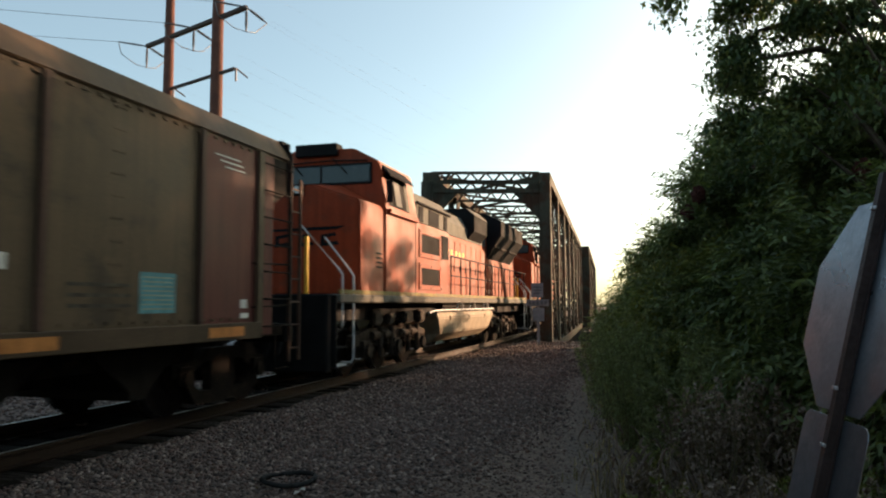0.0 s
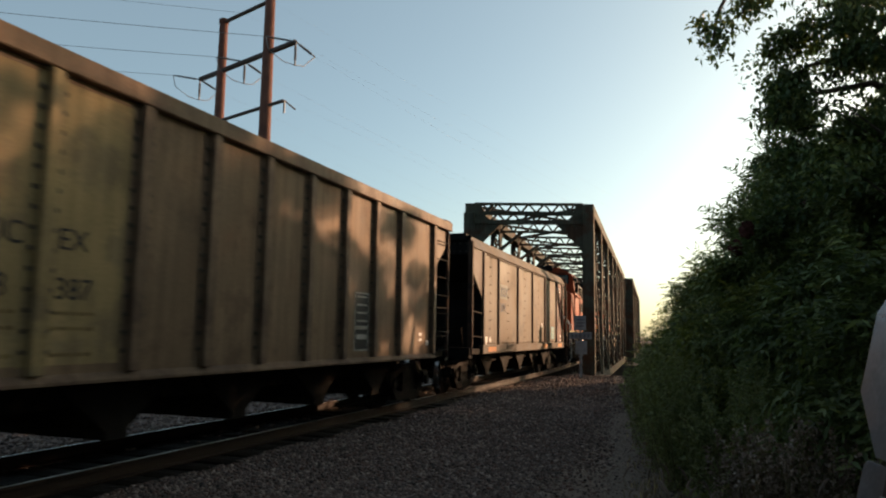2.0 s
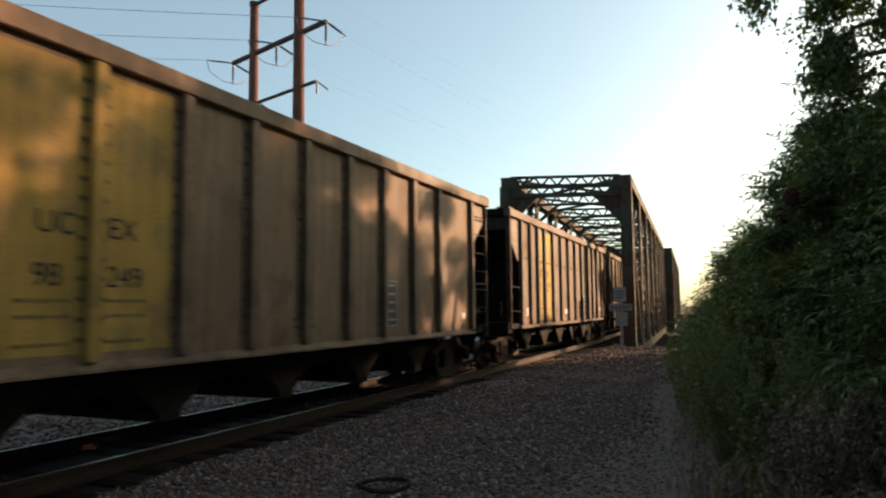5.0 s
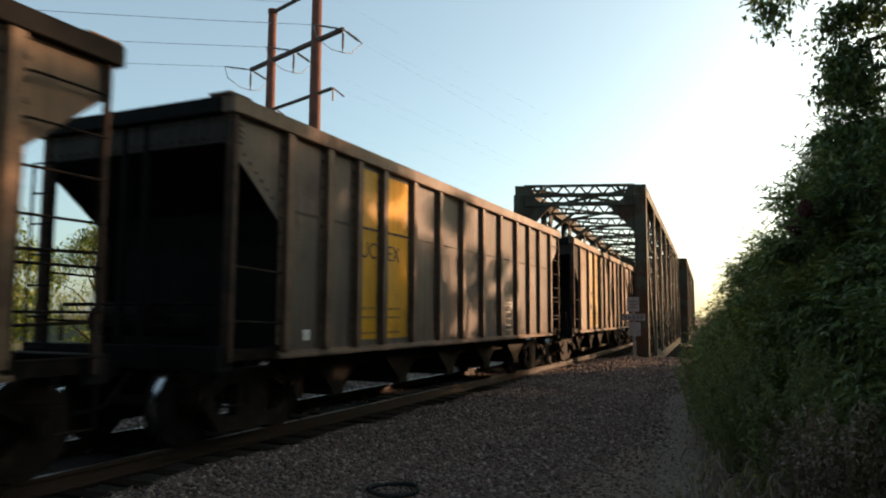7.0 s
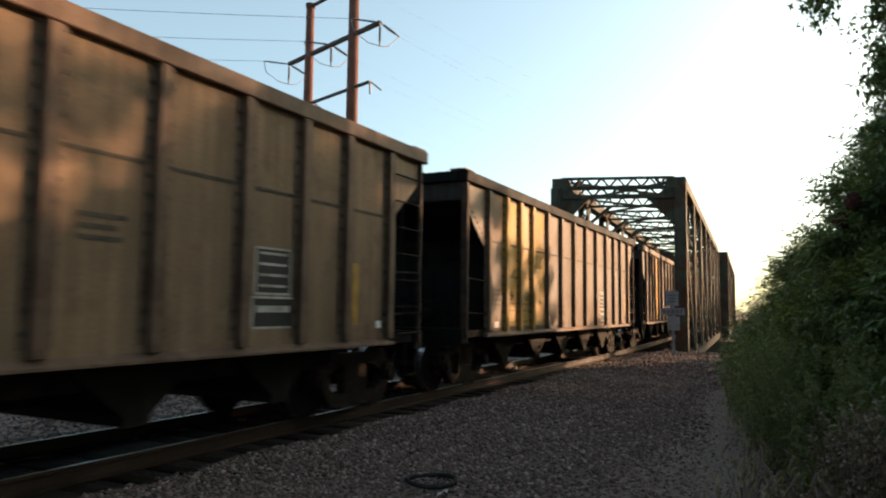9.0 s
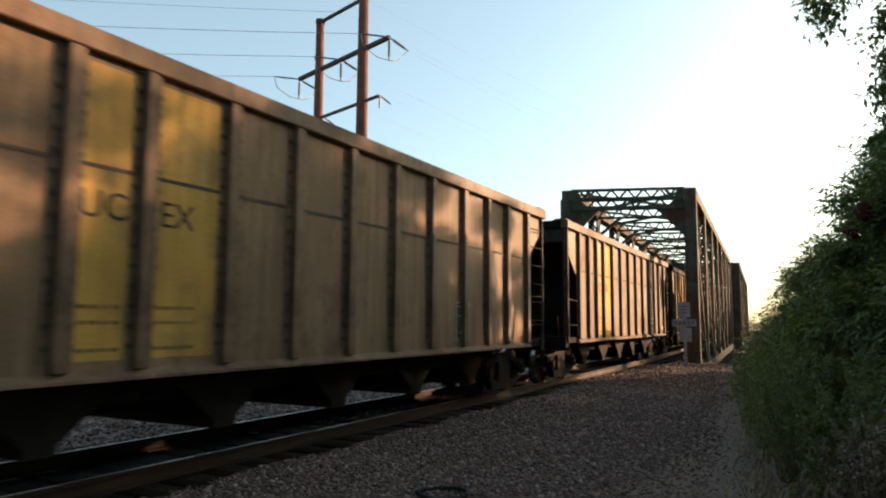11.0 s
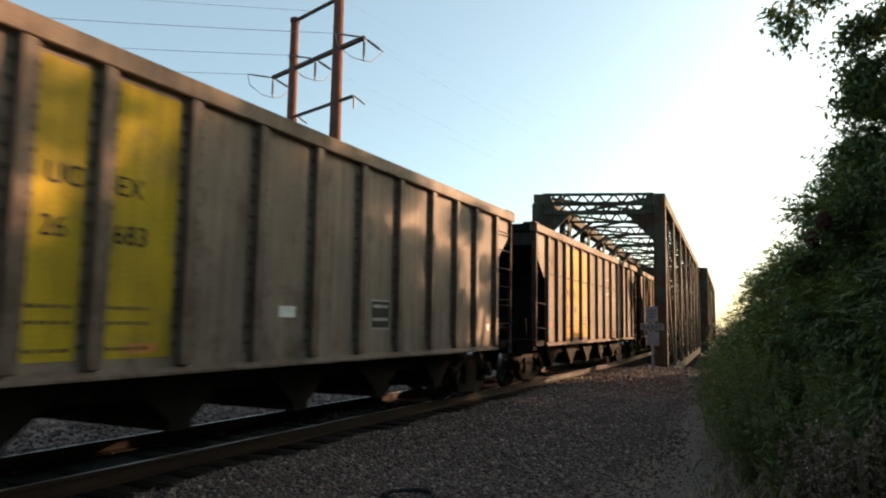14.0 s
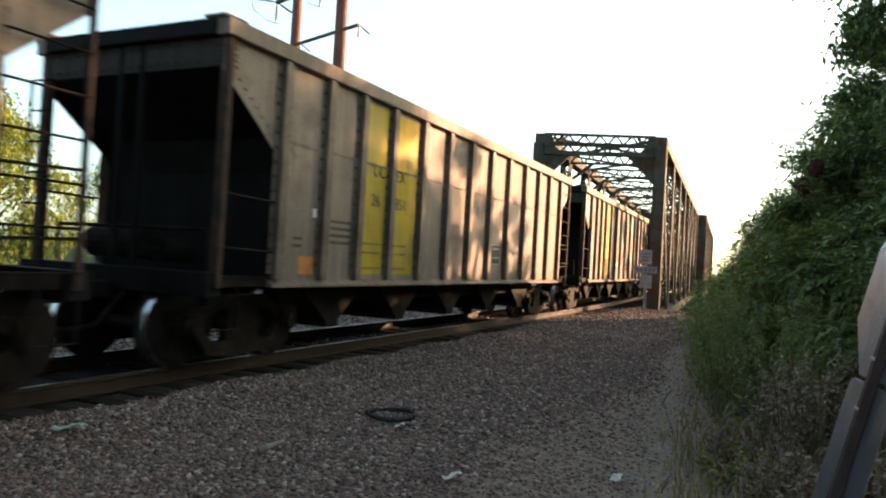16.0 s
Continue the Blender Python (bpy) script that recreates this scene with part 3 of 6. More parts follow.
# small white sign on a post before the bridge
M["notice"] = surface("weathered white enamel", (0.24, 0.24, 0.25), 0.6, 0.25, 5, 0.05, 50, streak=0.2)
sg = thing("track_sign", "small white notice plates on a pale steel post beside the bridge", "sign", m=pose(2.62, 27.9, 0.06, 0, 0, 12))
part("post", box(B(), -.05, .05, -.03, .03, -.55, 1.85), M["notice"], sg)
part("upper_plate", bevelled(box(B(), -.26, .20, -.055, -.035, 1.62, 2.18), .006), M["notice"], sg, "white square plate")
low = part("lower_plate", bevelled(box(B(), -.45, .42, -.06, -.036, 1.28, 1.54), .006), M["notice"], sg, "white name plate with dark marks")
for i, x in enumerate((-.36, -.22, -.06, .10, .25)):
    part("mark_bar", box(B(), x, x + .09, -.066, -.06, 1.34, 1.48), M["insulator"], low)
for z in (2.02, 1.90, 1.78):
    part("mark_bar", box(B(), -.18, .12, -.061, -.055, z - .025, z + .025), M["insulator"], sg)
part("backing_panel", box(B(), -.20, .24, -.045, -.03, .70, 1.22), M["notice"], sg, "grey metal box panel")

# ---- stop sign, its bare back to the track ----
def make_stop_sign():
    S, U = Vector((.215, -.977, -.001)).normalized(), Vector((.238, .047, .970)).normalized()
    Nn = U.cross(S)
    m = Matrix(((S.x, Nn.x, U.x, 7.786), (S.y, Nn.y, U.y, 2.814), (S.z, Nn.z, U.z, 1.422), (0, 0, 0, 1)))
    sign = thing("stop_sign", "octagonal road sign, bare grey back, on a leaning rusty post", "road sign", m=m)
    a = .381
    k = a * math.tan(math.pi / 8)
    octo = [(-k, a), (-a, k), (-a, -k), (-k, -a), (k, -a), (a, -k), (a, k), (k, a)]
    part("sign_plate", bevelled(prism(B(), octo, "y", .020, .024), .001), M["alu"], sign, "octagonal aluminium plate, back side")
    w, r = .235, .04
    rect = []
    for cx, cz, a0 in ((w - r, -.40 - r, 0), (-w + r, -.40 - r, 90), (-w + r, -1.02 + r, 180), (w - r, -1.02 + r, 270)):
        rect += [(cx + r * math.cos(radians(a0 + d)), cz + r * math.sin(radians(a0 + d))) for d in (0, 30, 60, 90)]
    part("lower_plate", bevelled(prism(B(), rect, "y", .020, .024), .001), M["alu"], sign, "rectangular aluminium plate with rounded corners, back side")
    u = [(-.024, .018), (-.024, .013), (-.013, .013), (-.010, -.012), (.010, -.012), (.013, .013), (.024, .013), (.024, .018), (.010, .018), (.007, -.007), (-.007, -.007), (-.010, .018)]
    post = part("channel_post", prism(B(), [(a_ * 1.5 + .03, b_) for a_, b_ in u], "z", -1.90, .47), M["post"], sign, "rusty brown U-channel post")
    for z in (.34, -.30, -.50, -.88):
        b = part("bolt", rod(B(), (.03, -.022, z), (.03, .03, z), .007, 8), M["galv"], post, "bright bolt through the post")
    for z in (.34, -.30, -.50, -.88):
        part("bolt_strap", bevelled(box(B(), .010, .050, -.018, -.013, z - .006, z + .006), .001), M["galv"], post)


make_stop_sign()

# ---- transmission structure ----
def catenary(bm, p, q, sag, r=.016, n=14):
    p, q = Vector(p), Vector(q)
    pts = [p.lerp(q, i / n) - Vector((0, 0, sag * 4 * (i / n) * (1 - i / n))) for i in range(n + 1)]
    return tube(bm, pts, [r] * len(pts), 5)


def make_pylon(PL, PR, base, k):
    """Two poles with three crossarms, strings of insulators, jumpers and wires."""
    py = thing("transmission_structure", "two-pole power line structure of rust-brown steel with crossarms and wires", "power pylon")
    PL, PR = Vector(PL), Vector(PR)
    d = (PR - PL).normalized()
    gap = (PR - PL).length
    for P, top, r in ((PL, 22.85 * k, .33 * k), (PR, 25.6 * k, .36 * k)):
        part("pole", tube(B(), [(P.x, P.y, base), (P.x, P.y, top)], [r * 1.35, r * .85], 14), M["pole"], py, "tapered rust-brown pole", True)
        part("pole_cap", rod(B(), (P.x, P.y, top - .25 * k), (P.x, P.y, top + .05), r * 1.0, 14), M["pole"], py)
    def at(s, z):
        return PL + d * (gap * s) + Vector((0, 0, z))
    zm, zl, zt = 19.2 * k, 15.65 * k, 22.7 * k
    for nm, a, c, z, w in (("top_crossarm", 0, 1.0, zt, .20), ("middle_crossarm", -.51, 1.53, zm, .26), ("lower_crossarm", 0, 1.34, zl, .18)):
        part(nm, bevelled(beam(B(), at(a, z), at(c, z), w * k, w * k), .02), M["arm"], py)
    near = Vector((-.80, -.60, 0)).normalized()
    far = Vector((.30, .95, 0)).normalized()
    spots = [(-.51, zm), (.52, zm), (1.53, zm)]
    for s, z in spots:
        tip = at(s, z)
        a, c, e = tip + near * 1.8 * k + Vector((0, 0, .1)), tip + far * 1.6 * k + Vector((0, 0, -.45 * k)), tip + Vector((0, 0, -1.5 * k))
        for nm, q in (("dead_end_insulator", a), ("dead_end_insulator", c), ("hanging_insulator", e)):
            bm = rod(B(), tip, q, .045 * k, 6)
            for i in range(9):
                w = tip.lerp(q, .2 + .07 * i)
                rod(bm, w, w + (q - tip).normalized() * .05 * k, .085 * k, 8)
            part(nm, bm, M["insulator"], py)
        mid = [a, a + Vector((.15, .1, -.8)) * k, e + near * .7 * k + Vector((0, 0, .15)), e, e + far * .7 * k + Vector((0, 0, .15)), c]
        part("jumper", tube(B(), mid, [.03 * k] * 6, 5), M["wire"], py, smooth=True)
        part("conductor", catenary(B(), a, a + near * 90 + Vector((0, 0, 1.5)), 1.6), M["wire"], py)
        part("conductor", catenary(B(), c, c + far * 190 + Vector((0, 0, -6)), 5.0, .0030), M["wire"], py)
    for s in (.12, 1.36):
        tip = at(s, zl)
        part("hanging_insulator", rod(B(), tip, tip + Vector((0, 0, -.8 * k)), .06 * k, 6), M["insulator"], py)
        part("arm_bracket", beam(B(), tip, tip + far * .9 * k + Vector((0, 0, -.35)), .07, .07), M["arm"], py)
        part("conductor", catenary(B(), tip + far * .9 * k, tip + far * 190 + Vector((0, 0, -4)), 4.5, .0024), M["wire"], py)
    for s in (.45, 1.0):
        part("shield_wire", catenary(B(), at(s, zt), at(s, zt) + near * 95 + Vector((0, 0, 1)), 1.2, .011), M["wire"], py)
        part("shield_wire", catenary(B(), at(s, zt), at(s, zt) + far * 190 + Vector((0, 0, -4)), 4, .0024), M["wire"], py)


make_pylon((-23.62, 39.10, 0), (-18.67, 37.3, 0), -1.2, 1.0)

# ---- freight cars ----
M["rust_post"] = surface("rusting dark post steel", (0.050, 0.030, 0.022), 0.7, 0.35, 3, 0.15, 40, streak=0.2, second=(0.026, 0.021, 0.018), amount=0.4, spec=0.06)
# Darker than the car paint: the shade on the ends is in this colour.
M["end_band"] = surface("shaded grey-brown end sheet", (0.035, 0.029, 0.024), 0.8, 0.3, 1.5, 0.1, 30, streak=0.25)
L = 16.18            # length over the couplers
E0, E1 = 0.78, L - 0.92
RIBS = [1.87, 2.80, 3.62, 4.42, 5.50, 6.60, 7.74, 8.88, 10.03, 11.22, 12.25, 13.20, 14.31]
RIBS_LATE = [1.87, 2.85, 3.74, 4.68, 5.75, 6.82, 7.90, 9.00, 10.10, 11.25, 12.30, 13.25, 14.31]
RIBS_TAN = [1.87] + [3.36 + 1.145 * i for i in range(9)] + [14.31]
TOP, SILL = 4.00, 1.01
HALF = 1.56          # side sheets; ribs reach 1.64


def wheelset(r):
    bm = B()
    rod(bm, (-.98, 0, 0), (.98, 0, 0), .075, 10)
    for s in (-1, 1):
        rod(bm, (s * .69, 0, 0), (s * .82, 0, 0), r, 32)
        rod(bm, (s * .66, 0, 0), (s * .695, 0, 0), r + .028, 32)
        rod(bm, (s * .80, 0, 0), (s * .83, 0, 0), r * .88, 32, r * .84)
        rod(bm, (s * .80, 0, 0), (s * .87, 0, 0), .16, 16)
        for k in range(5):
            a = k * 1.2566
            rod(bm, (s * .80, math.cos(a) * r * .55, math.sin(a) * r * .55), (s * .838, math.cos(a) * r * .55, math.sin(a) * r * .55), .05, 8)
    return bm


def side_frame():
    """The cast side of a freight truck with its windows and bearing boxes."""
    bm = B()
    prism(bm, [(-1.12, .52), (-1.12, .70), (-.62, .74), (-.40, .88), (.40, .88), (.62, .74), (1.12, .70), (1.12, .52), (.72, .56), (.44, .70), (.30, .70), (.30, .30), (.52, .30), (.80, .52), (.92, .50), (.62, .14), (.30, .12), (-.30, .12), (-.62, .14), (-.92, .50), (-.80, .52), (-.52, .30), (-.30, .30), (-.30, .70), (-.44, .70), (-.72, .56)], "x", -.07, .07)
    for s in (-.89, .89):
        box(bm, -.10, .12, s - .14, s + .14, .42, .66)
        rod(bm, (.10, s, .50), (.17, s, .50), .105, 14)
    for s in (-.16, 0, .16):
        for k in range(5):
            rod(bm, (0, s, .24 + k * .075), (0, s, .275 + k * .075), .075, 10)
    return bm


def tread_faces(me):
    """The running surface of the wheels is bright metal."""
    me.materials.append(M["tread"])
    for p in me.polygons:
        c = p.center
        rr = math.hypot(c.y, c.z)
        if rr > .44 and abs(p.normal.x) < .3 and .69 < abs(c.x) < .82:
            p.material_index = 1


WHEELS = []
R_CAR, R_LOCO = 0.485, 0.533


def truck(parent, y):
    t = new("truck")
    t.parent, t.location = parent, (0, y, RAIL_Z)
    for s in (-1, 1):
        shared("side_frame", "side_frame", side_frame, M["frame_steel"], t, m=pose(s * 1.0, 0, 0, 0, 0, 0 if s > 0 else 180))
    shared("bolster", "bolster", lambda: bevelled(box(B(), -1.05, 1.05, -.2, .2, .42, .80), .03), M["under"], t)
    for d in (-.89, .89):
        w = shared("wheelset", "wheelset", lambda: wheelset(R_CAR), M["wheel"], t, m=pose(0, d, R_CAR))
        if len(w.data.materials) == 1:
            tread_faces(w.data)
        WHEELS.append((w, d, R_CAR))
        shared("wheel_tread", "brake_beam", lambda: beam(B(), (-.85, 0, 0), (.85, 0, 0), .08, .12), M["under"], t, m=pose(0, d * .42, .40))
    return t


def sheet_outline(e0, e1, top, sill, cut, steep=True, drop=.55, knee=2.62):
    """The side sheet with the sloping cut below each end bay."""
    return [(e0, top), (e0, top - drop), (cut - .07, knee), (cut, knee - .12), (cut, sill), (L - cut, sill), (L - cut, 2.70), (L - cut + .06, 2.80), (e1, 3.52 if steep else 3.2), (e1, top)]


def common_car(c, black_ends):
    """What all the cars have: ends, sills, slopes, chutes, ladders, couplers and trucks."""
    dark = M["dark_end"]
    for e, f in ((0, 1), (L, -1)):
        key = "a" if f > 0 else "b"
        def Y(v, e=e, f=f):
            return e + f * v if f > 0 else e - v - .12 * (v > .5)
        def endwall():
            bm = B()
            ya, yb = sorted((Y(.80), Y(.84)))
            box(bm, -HALF, HALF, ya, yb, 3.50, TOP - .02)
            return bm
        shared("endwall" + key, "end_wall", endwall, dark if black_ends else M["end_band"], c, "dark sheet end wall")
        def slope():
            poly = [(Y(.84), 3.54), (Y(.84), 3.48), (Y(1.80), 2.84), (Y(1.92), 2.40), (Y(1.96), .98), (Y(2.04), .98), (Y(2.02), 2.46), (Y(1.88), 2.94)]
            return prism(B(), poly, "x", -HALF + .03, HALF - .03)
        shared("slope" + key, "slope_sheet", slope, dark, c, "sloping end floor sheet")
        for s in (-1, 1):
            def post(s=s):
                ya, yb = sorted((Y(.79), Y(.88))) if f > 0 else sorted((Y(.80), Y(.86)))
                xa, xb = sorted((s * 1.49, s * 1.62)) if f > 0 else sorted((s * 1.56, s * 1.62))
                return bevelled(box(B(), xa, xb, ya, yb, SILL - .06, TOP - .16), .008)
            shared(("post", key, s), "corner_post", post, M["rust_post"], c, "rust-brown corner post")
            for z in (1.42, 2.05):
                def grab(s=s, z=z):
                    return rod(B(), (s * 1.58, Y(.86), z), (s * 1.58, Y(1.87), z - .03), .016, 6)
                shared(("grab", key, s, z), "grab_iron", grab, M["frame_steel"], c)
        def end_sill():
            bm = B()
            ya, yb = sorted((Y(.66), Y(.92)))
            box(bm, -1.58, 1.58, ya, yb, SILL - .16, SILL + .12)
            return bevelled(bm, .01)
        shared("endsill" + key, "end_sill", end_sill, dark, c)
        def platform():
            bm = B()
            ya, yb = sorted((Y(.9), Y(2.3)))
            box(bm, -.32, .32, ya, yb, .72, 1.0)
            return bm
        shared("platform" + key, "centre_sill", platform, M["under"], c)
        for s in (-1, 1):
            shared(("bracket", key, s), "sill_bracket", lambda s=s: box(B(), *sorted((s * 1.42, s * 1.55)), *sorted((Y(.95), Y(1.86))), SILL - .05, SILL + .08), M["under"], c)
        for x in (-.12, .24):
            def brace(x=x):
                return beam(B(), (x, Y(.82), SILL + .05), (x, Y(.82), TOP - .1), .08, .06)
            shared(("brace", key, x), "end_brace", brace, dark, c)
        for s in (1, -1):
            def rails(s=s):
                bm = B()
                for x in (s * 1.60, s * 1.18):
                    beam(bm, (x, Y(.66), SILL - .45), (x, Y(.66), TOP - .55), .045, .02)
                for k in range(8):
                    z = SILL - .35 + k * .40
                    rod(bm, (s * 1.18, Y(.64), z), (s * 1.60, Y(.64), z), .014, 6)
                return bm
            if f > 0 and s < 0:
                shared(("ladder", key, s), "ladder", rails, dark, c, "end ladder with steel rungs")
            if f < 0:
                for k in range(7):
                    def rung(s=s, k=k):
                        bm = B()
                        z = SILL + .1 + k * .40
                        pts = [(s * 1.60, Y(.83), z), (s * 1.65, Y(.86), z), (s * 1.65, Y(1.62), z), (s * 1.59, Y(1.66), z)]
                        return tube(bm, pts, [.014] * 4, 6)
                    shared(("rung", key, s, k), "rung", rung, M["under"], c)
                shared(("stile", key, s), "ladder_stile", lambda s=s: beam(B(), (s * 1.59, Y(1.67), SILL - .05), (s * 1.59, Y(1.67), 2.80), .05, .05), M["under"], c)
        for s in (-1, 1):
            def step(s=s):
                pts = [(s * 1.56, Y(.78), SILL - .05), (s * 1.56, Y(.78), .46), (s * 1.56, Y(1.2), .46), (s * 1.56, Y(1.2), SILL - .05)]
                return tube(B(), pts, [.018] * 4, 6)
            shared(("step", key, s), "sill_step", step, M["under"], c)
        def coupler():
            bm = B()
            ya, yb = sorted((Y(.12), Y(.95)))
            box(bm, -.09, .09, ya, yb, .76, .94)
            ya, yb = sorted((Y(-.06), Y(.26)))
            box(bm, -.17, .14, ya, yb, .70, 1.0)
            rod(bm, (.28, Y(.7), .84), (.30, Y(.3), .45), .03, 6)
            rod(bm, (.30, Y(.3), .45), (.22, Y(0), .40), .03, 6)
            return bm
        shared("coupler" + key, "coupler", coupler, M["under"], c)
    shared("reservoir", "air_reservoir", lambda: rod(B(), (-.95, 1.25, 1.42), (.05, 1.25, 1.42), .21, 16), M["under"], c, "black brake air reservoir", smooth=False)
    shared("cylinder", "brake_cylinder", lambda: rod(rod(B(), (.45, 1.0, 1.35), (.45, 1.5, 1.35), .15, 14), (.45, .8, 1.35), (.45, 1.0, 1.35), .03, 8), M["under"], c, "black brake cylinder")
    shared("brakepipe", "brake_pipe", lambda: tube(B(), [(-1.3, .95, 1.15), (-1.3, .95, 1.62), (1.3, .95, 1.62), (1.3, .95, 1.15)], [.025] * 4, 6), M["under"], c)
    def rivets():
        bm = B()
        for k in range(19):
            x = -1.44 + k * .16
            for z in (3.55, 3.76):
                box(bm, x - .018, x + .018, .775, .80, z, z + .036)
        for x in (-1.49, 1.49):
            for k in range(4):
                box(bm, x - .018, x + .018, .775, .80, 3.56 + k * .06, 3.59 + k * .06)
        return bm
    tagged(shared("endrivets", "rivet_strip", rivets, M["end_band"], c), kind="stuff")
    for y in (1.92, L - 1.92):
        truck(c, y)
    for i in range(5):
        y = L / 2 + (i - 2) * 2.15
        def chute():
            bm = B()
            prism(bm, [(-.78, SILL - .12), (.78, SILL - .12), (.16, .40), (.16, .30), (-.16, .30), (-.16, .40)], "x", -1.18, 1.18)
            return bm
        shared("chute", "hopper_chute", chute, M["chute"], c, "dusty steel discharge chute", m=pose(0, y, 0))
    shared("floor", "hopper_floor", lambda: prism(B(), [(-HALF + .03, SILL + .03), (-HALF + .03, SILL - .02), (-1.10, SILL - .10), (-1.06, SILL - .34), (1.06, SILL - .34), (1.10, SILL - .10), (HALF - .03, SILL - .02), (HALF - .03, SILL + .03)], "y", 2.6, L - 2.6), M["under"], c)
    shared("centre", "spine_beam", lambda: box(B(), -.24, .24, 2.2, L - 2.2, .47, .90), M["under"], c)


def bars(c, y, z, w, n, h, gap, mat):
    """Rows of small marks too worn to read."""
    rg = random.Random(int(y * 100 + z * 10))
    for i in range(n):
        part("stencil_bar", box(B(), HALF + .004, HALF + .007, y, y + w * rg.uniform(.75, 1), z - i * gap - h, z - i * gap), mat, c)


def placard(c, y, z, w, h, rows, framed=True):
    """A white-framed black stencil block with white rows."""
    p = part("placard", box(B(), HALF + .004, HALF + .006, y, y + w, z - h, z), M["black_paint"], c, "black stencil block with pale rows")
    for ya, yb, za, zb in () if not framed else ((y - .026, y + w + .026, z, z + .026), (y - .026, y + w + .026, z - h - .026, z - h), (y - .026, y, z - h, z), (y + w, y + w + .026, z - h, z)):
        part("placard_border", box(B(), HALF + .004, HALF + .007, ya, yb, za, zb), M["stencil_pale"], p)
    for i in range(rows):
        zz = z - h * (i + .25) / rows
        part("placard_stripe", box(B(), HALF + .006, HALF + .009, y + .05, y + w - .05, zz - h / rows * .24, zz), M["stencil_pale"], p)
    return p


def hopper_car(label, paint, rib_paint, yellow=None, bays=(), mark="", number="", seam=True, extras=(), tan=False, tz=2.38, ts=.36, ribs=None, steep=True, rim=None, rib_yellow=False):
    c = thing("hopper_car", label, "freight car", "coal train cars")
    common_car(c, False)
    ribs = ribs or (RIBS_TAN if tan else RIBS)
    for s in (-1, 1):
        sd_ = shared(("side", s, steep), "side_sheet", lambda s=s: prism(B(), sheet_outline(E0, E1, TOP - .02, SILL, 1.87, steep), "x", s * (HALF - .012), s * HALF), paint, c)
        # Inner faces near-black: shade inside the hopper is put into the colour.
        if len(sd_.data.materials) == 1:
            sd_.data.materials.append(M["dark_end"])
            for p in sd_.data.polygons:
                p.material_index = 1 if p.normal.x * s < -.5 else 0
        shared(("rim", s), "top_chord", lambda s=s: bevelled(box(B(), *sorted((s * 1.47, s * 1.66)), .72, L - .82, TOP - .17, TOP + .03), .012), rim or rib_paint, c)
        shared(("sill", s), "side_sill", lambda s=s: prism(B(), [(s * 1.47, SILL - .06), (s * 1.64, SILL - .06), (s * 1.64, SILL - .03), (s * 1.565, SILL + .035), (s * 1.47, SILL + .035)], "y", 1.75, L - 1.75), rib_paint, c)
        for y in ribs:
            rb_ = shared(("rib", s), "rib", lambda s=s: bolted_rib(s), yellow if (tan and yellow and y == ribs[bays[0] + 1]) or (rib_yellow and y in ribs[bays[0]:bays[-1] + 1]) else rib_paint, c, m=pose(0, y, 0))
            # Second slot: bolt faces take the dark stencil colour.
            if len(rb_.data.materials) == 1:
                rb_.data.materials.append(M["stencil_dark"])
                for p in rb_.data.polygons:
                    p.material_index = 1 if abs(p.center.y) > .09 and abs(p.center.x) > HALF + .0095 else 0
        if seam:
            shared(("seam", s), "seam_strip", lambda s=s: seam_strip(s), paint if paint is P_LIGHT else M["stencil_dark"], c)
        if tan:
            shared(("endpanel", s), "end_bay_panel", lambda s=s: prism(B(), [(E0 + .02, TOP - .18), (E0 + .02, TOP - .55), (1.78, 2.65), (1.78, TOP - .18)], "x", s * (HALF + .001), s * (HALF + .004)), M["dark_end"], c, "near-black end bay panel")
        else:
            tagged(shared(("endbolts", s), "rivet_strip", lambda s=s: end_bolts(s), paint, c), kind="stuff")
    for y in (.80, L - .92):
        shared("endrim", "end_rim", end_rim, M["dark_end"], c, m=pose(0, y, 0))
    for s in (-1, 1):
        for ya in (E0 + .1, E1 - .1):
            shared(("knob", s), "corner_cap", lambda: bevelled(box(B(), -.17, .17, -.2, .2, TOP + .032, TOP + .07), .015, 2), rib_paint, c, m=pose(s * 1.46, ya, 0))
    if yellow:
        for i in bays:
            part("yellow_panel", box(B(), HALF + .002, HALF + .0045, ribs[i] + .08, ribs[i + 1] - .08, SILL + .12, TOP - .24), yellow, c, "yellow painted marking panel")
        ink = M["black_paint"]
        b1, b2 = ribs[bays[0]], ribs[bays[0] + 1]
        y1, y2, gap = b2 - .16 - 1.45 * ts, b2 + .17, .40 if ts > .32 else .46
        for txt, y, z in ((mark[:2], y1, tz), (mark[2:], y2, tz), (number[:-3], y1 - .02, tz - gap), (number[-3:], y2, tz - gap)):
            if txt:
                t = part("lettering", letters(txt, ts), ink, c, "black painted lettering")
                t.location = (HALF + .009, y, z)
        for z in (1.62, 1.48, 1.24):
            for y, w in ((b2 - .74, .56), (y2, .50)):
                for k in range(5):
                    part("stencil_bar", box(B(), HALF + .006, HALF + .009, y + w * k / 5, y + w * (k + .72) / 5, z - .035, z), M["stencil_faint"], c)
    for ex in extras:
        ex(c)
    return c


def end_bolts(s):
    """Bolt rows round the riveted end bay."""
    bm = B()
    X = sorted((s * HALF, s * (HALF + .022)))
    for k in range(5):
        z = 3.50 + k * .07
        box(bm, *X, .95, .985, z, z + .025)
    for k in range(7):
        y = 1.02 + k * .11
        z = 3.45 - (y - .80) * .80 + .10
        box(bm, *X, y, y + .03, z, z + .03)
    return bm


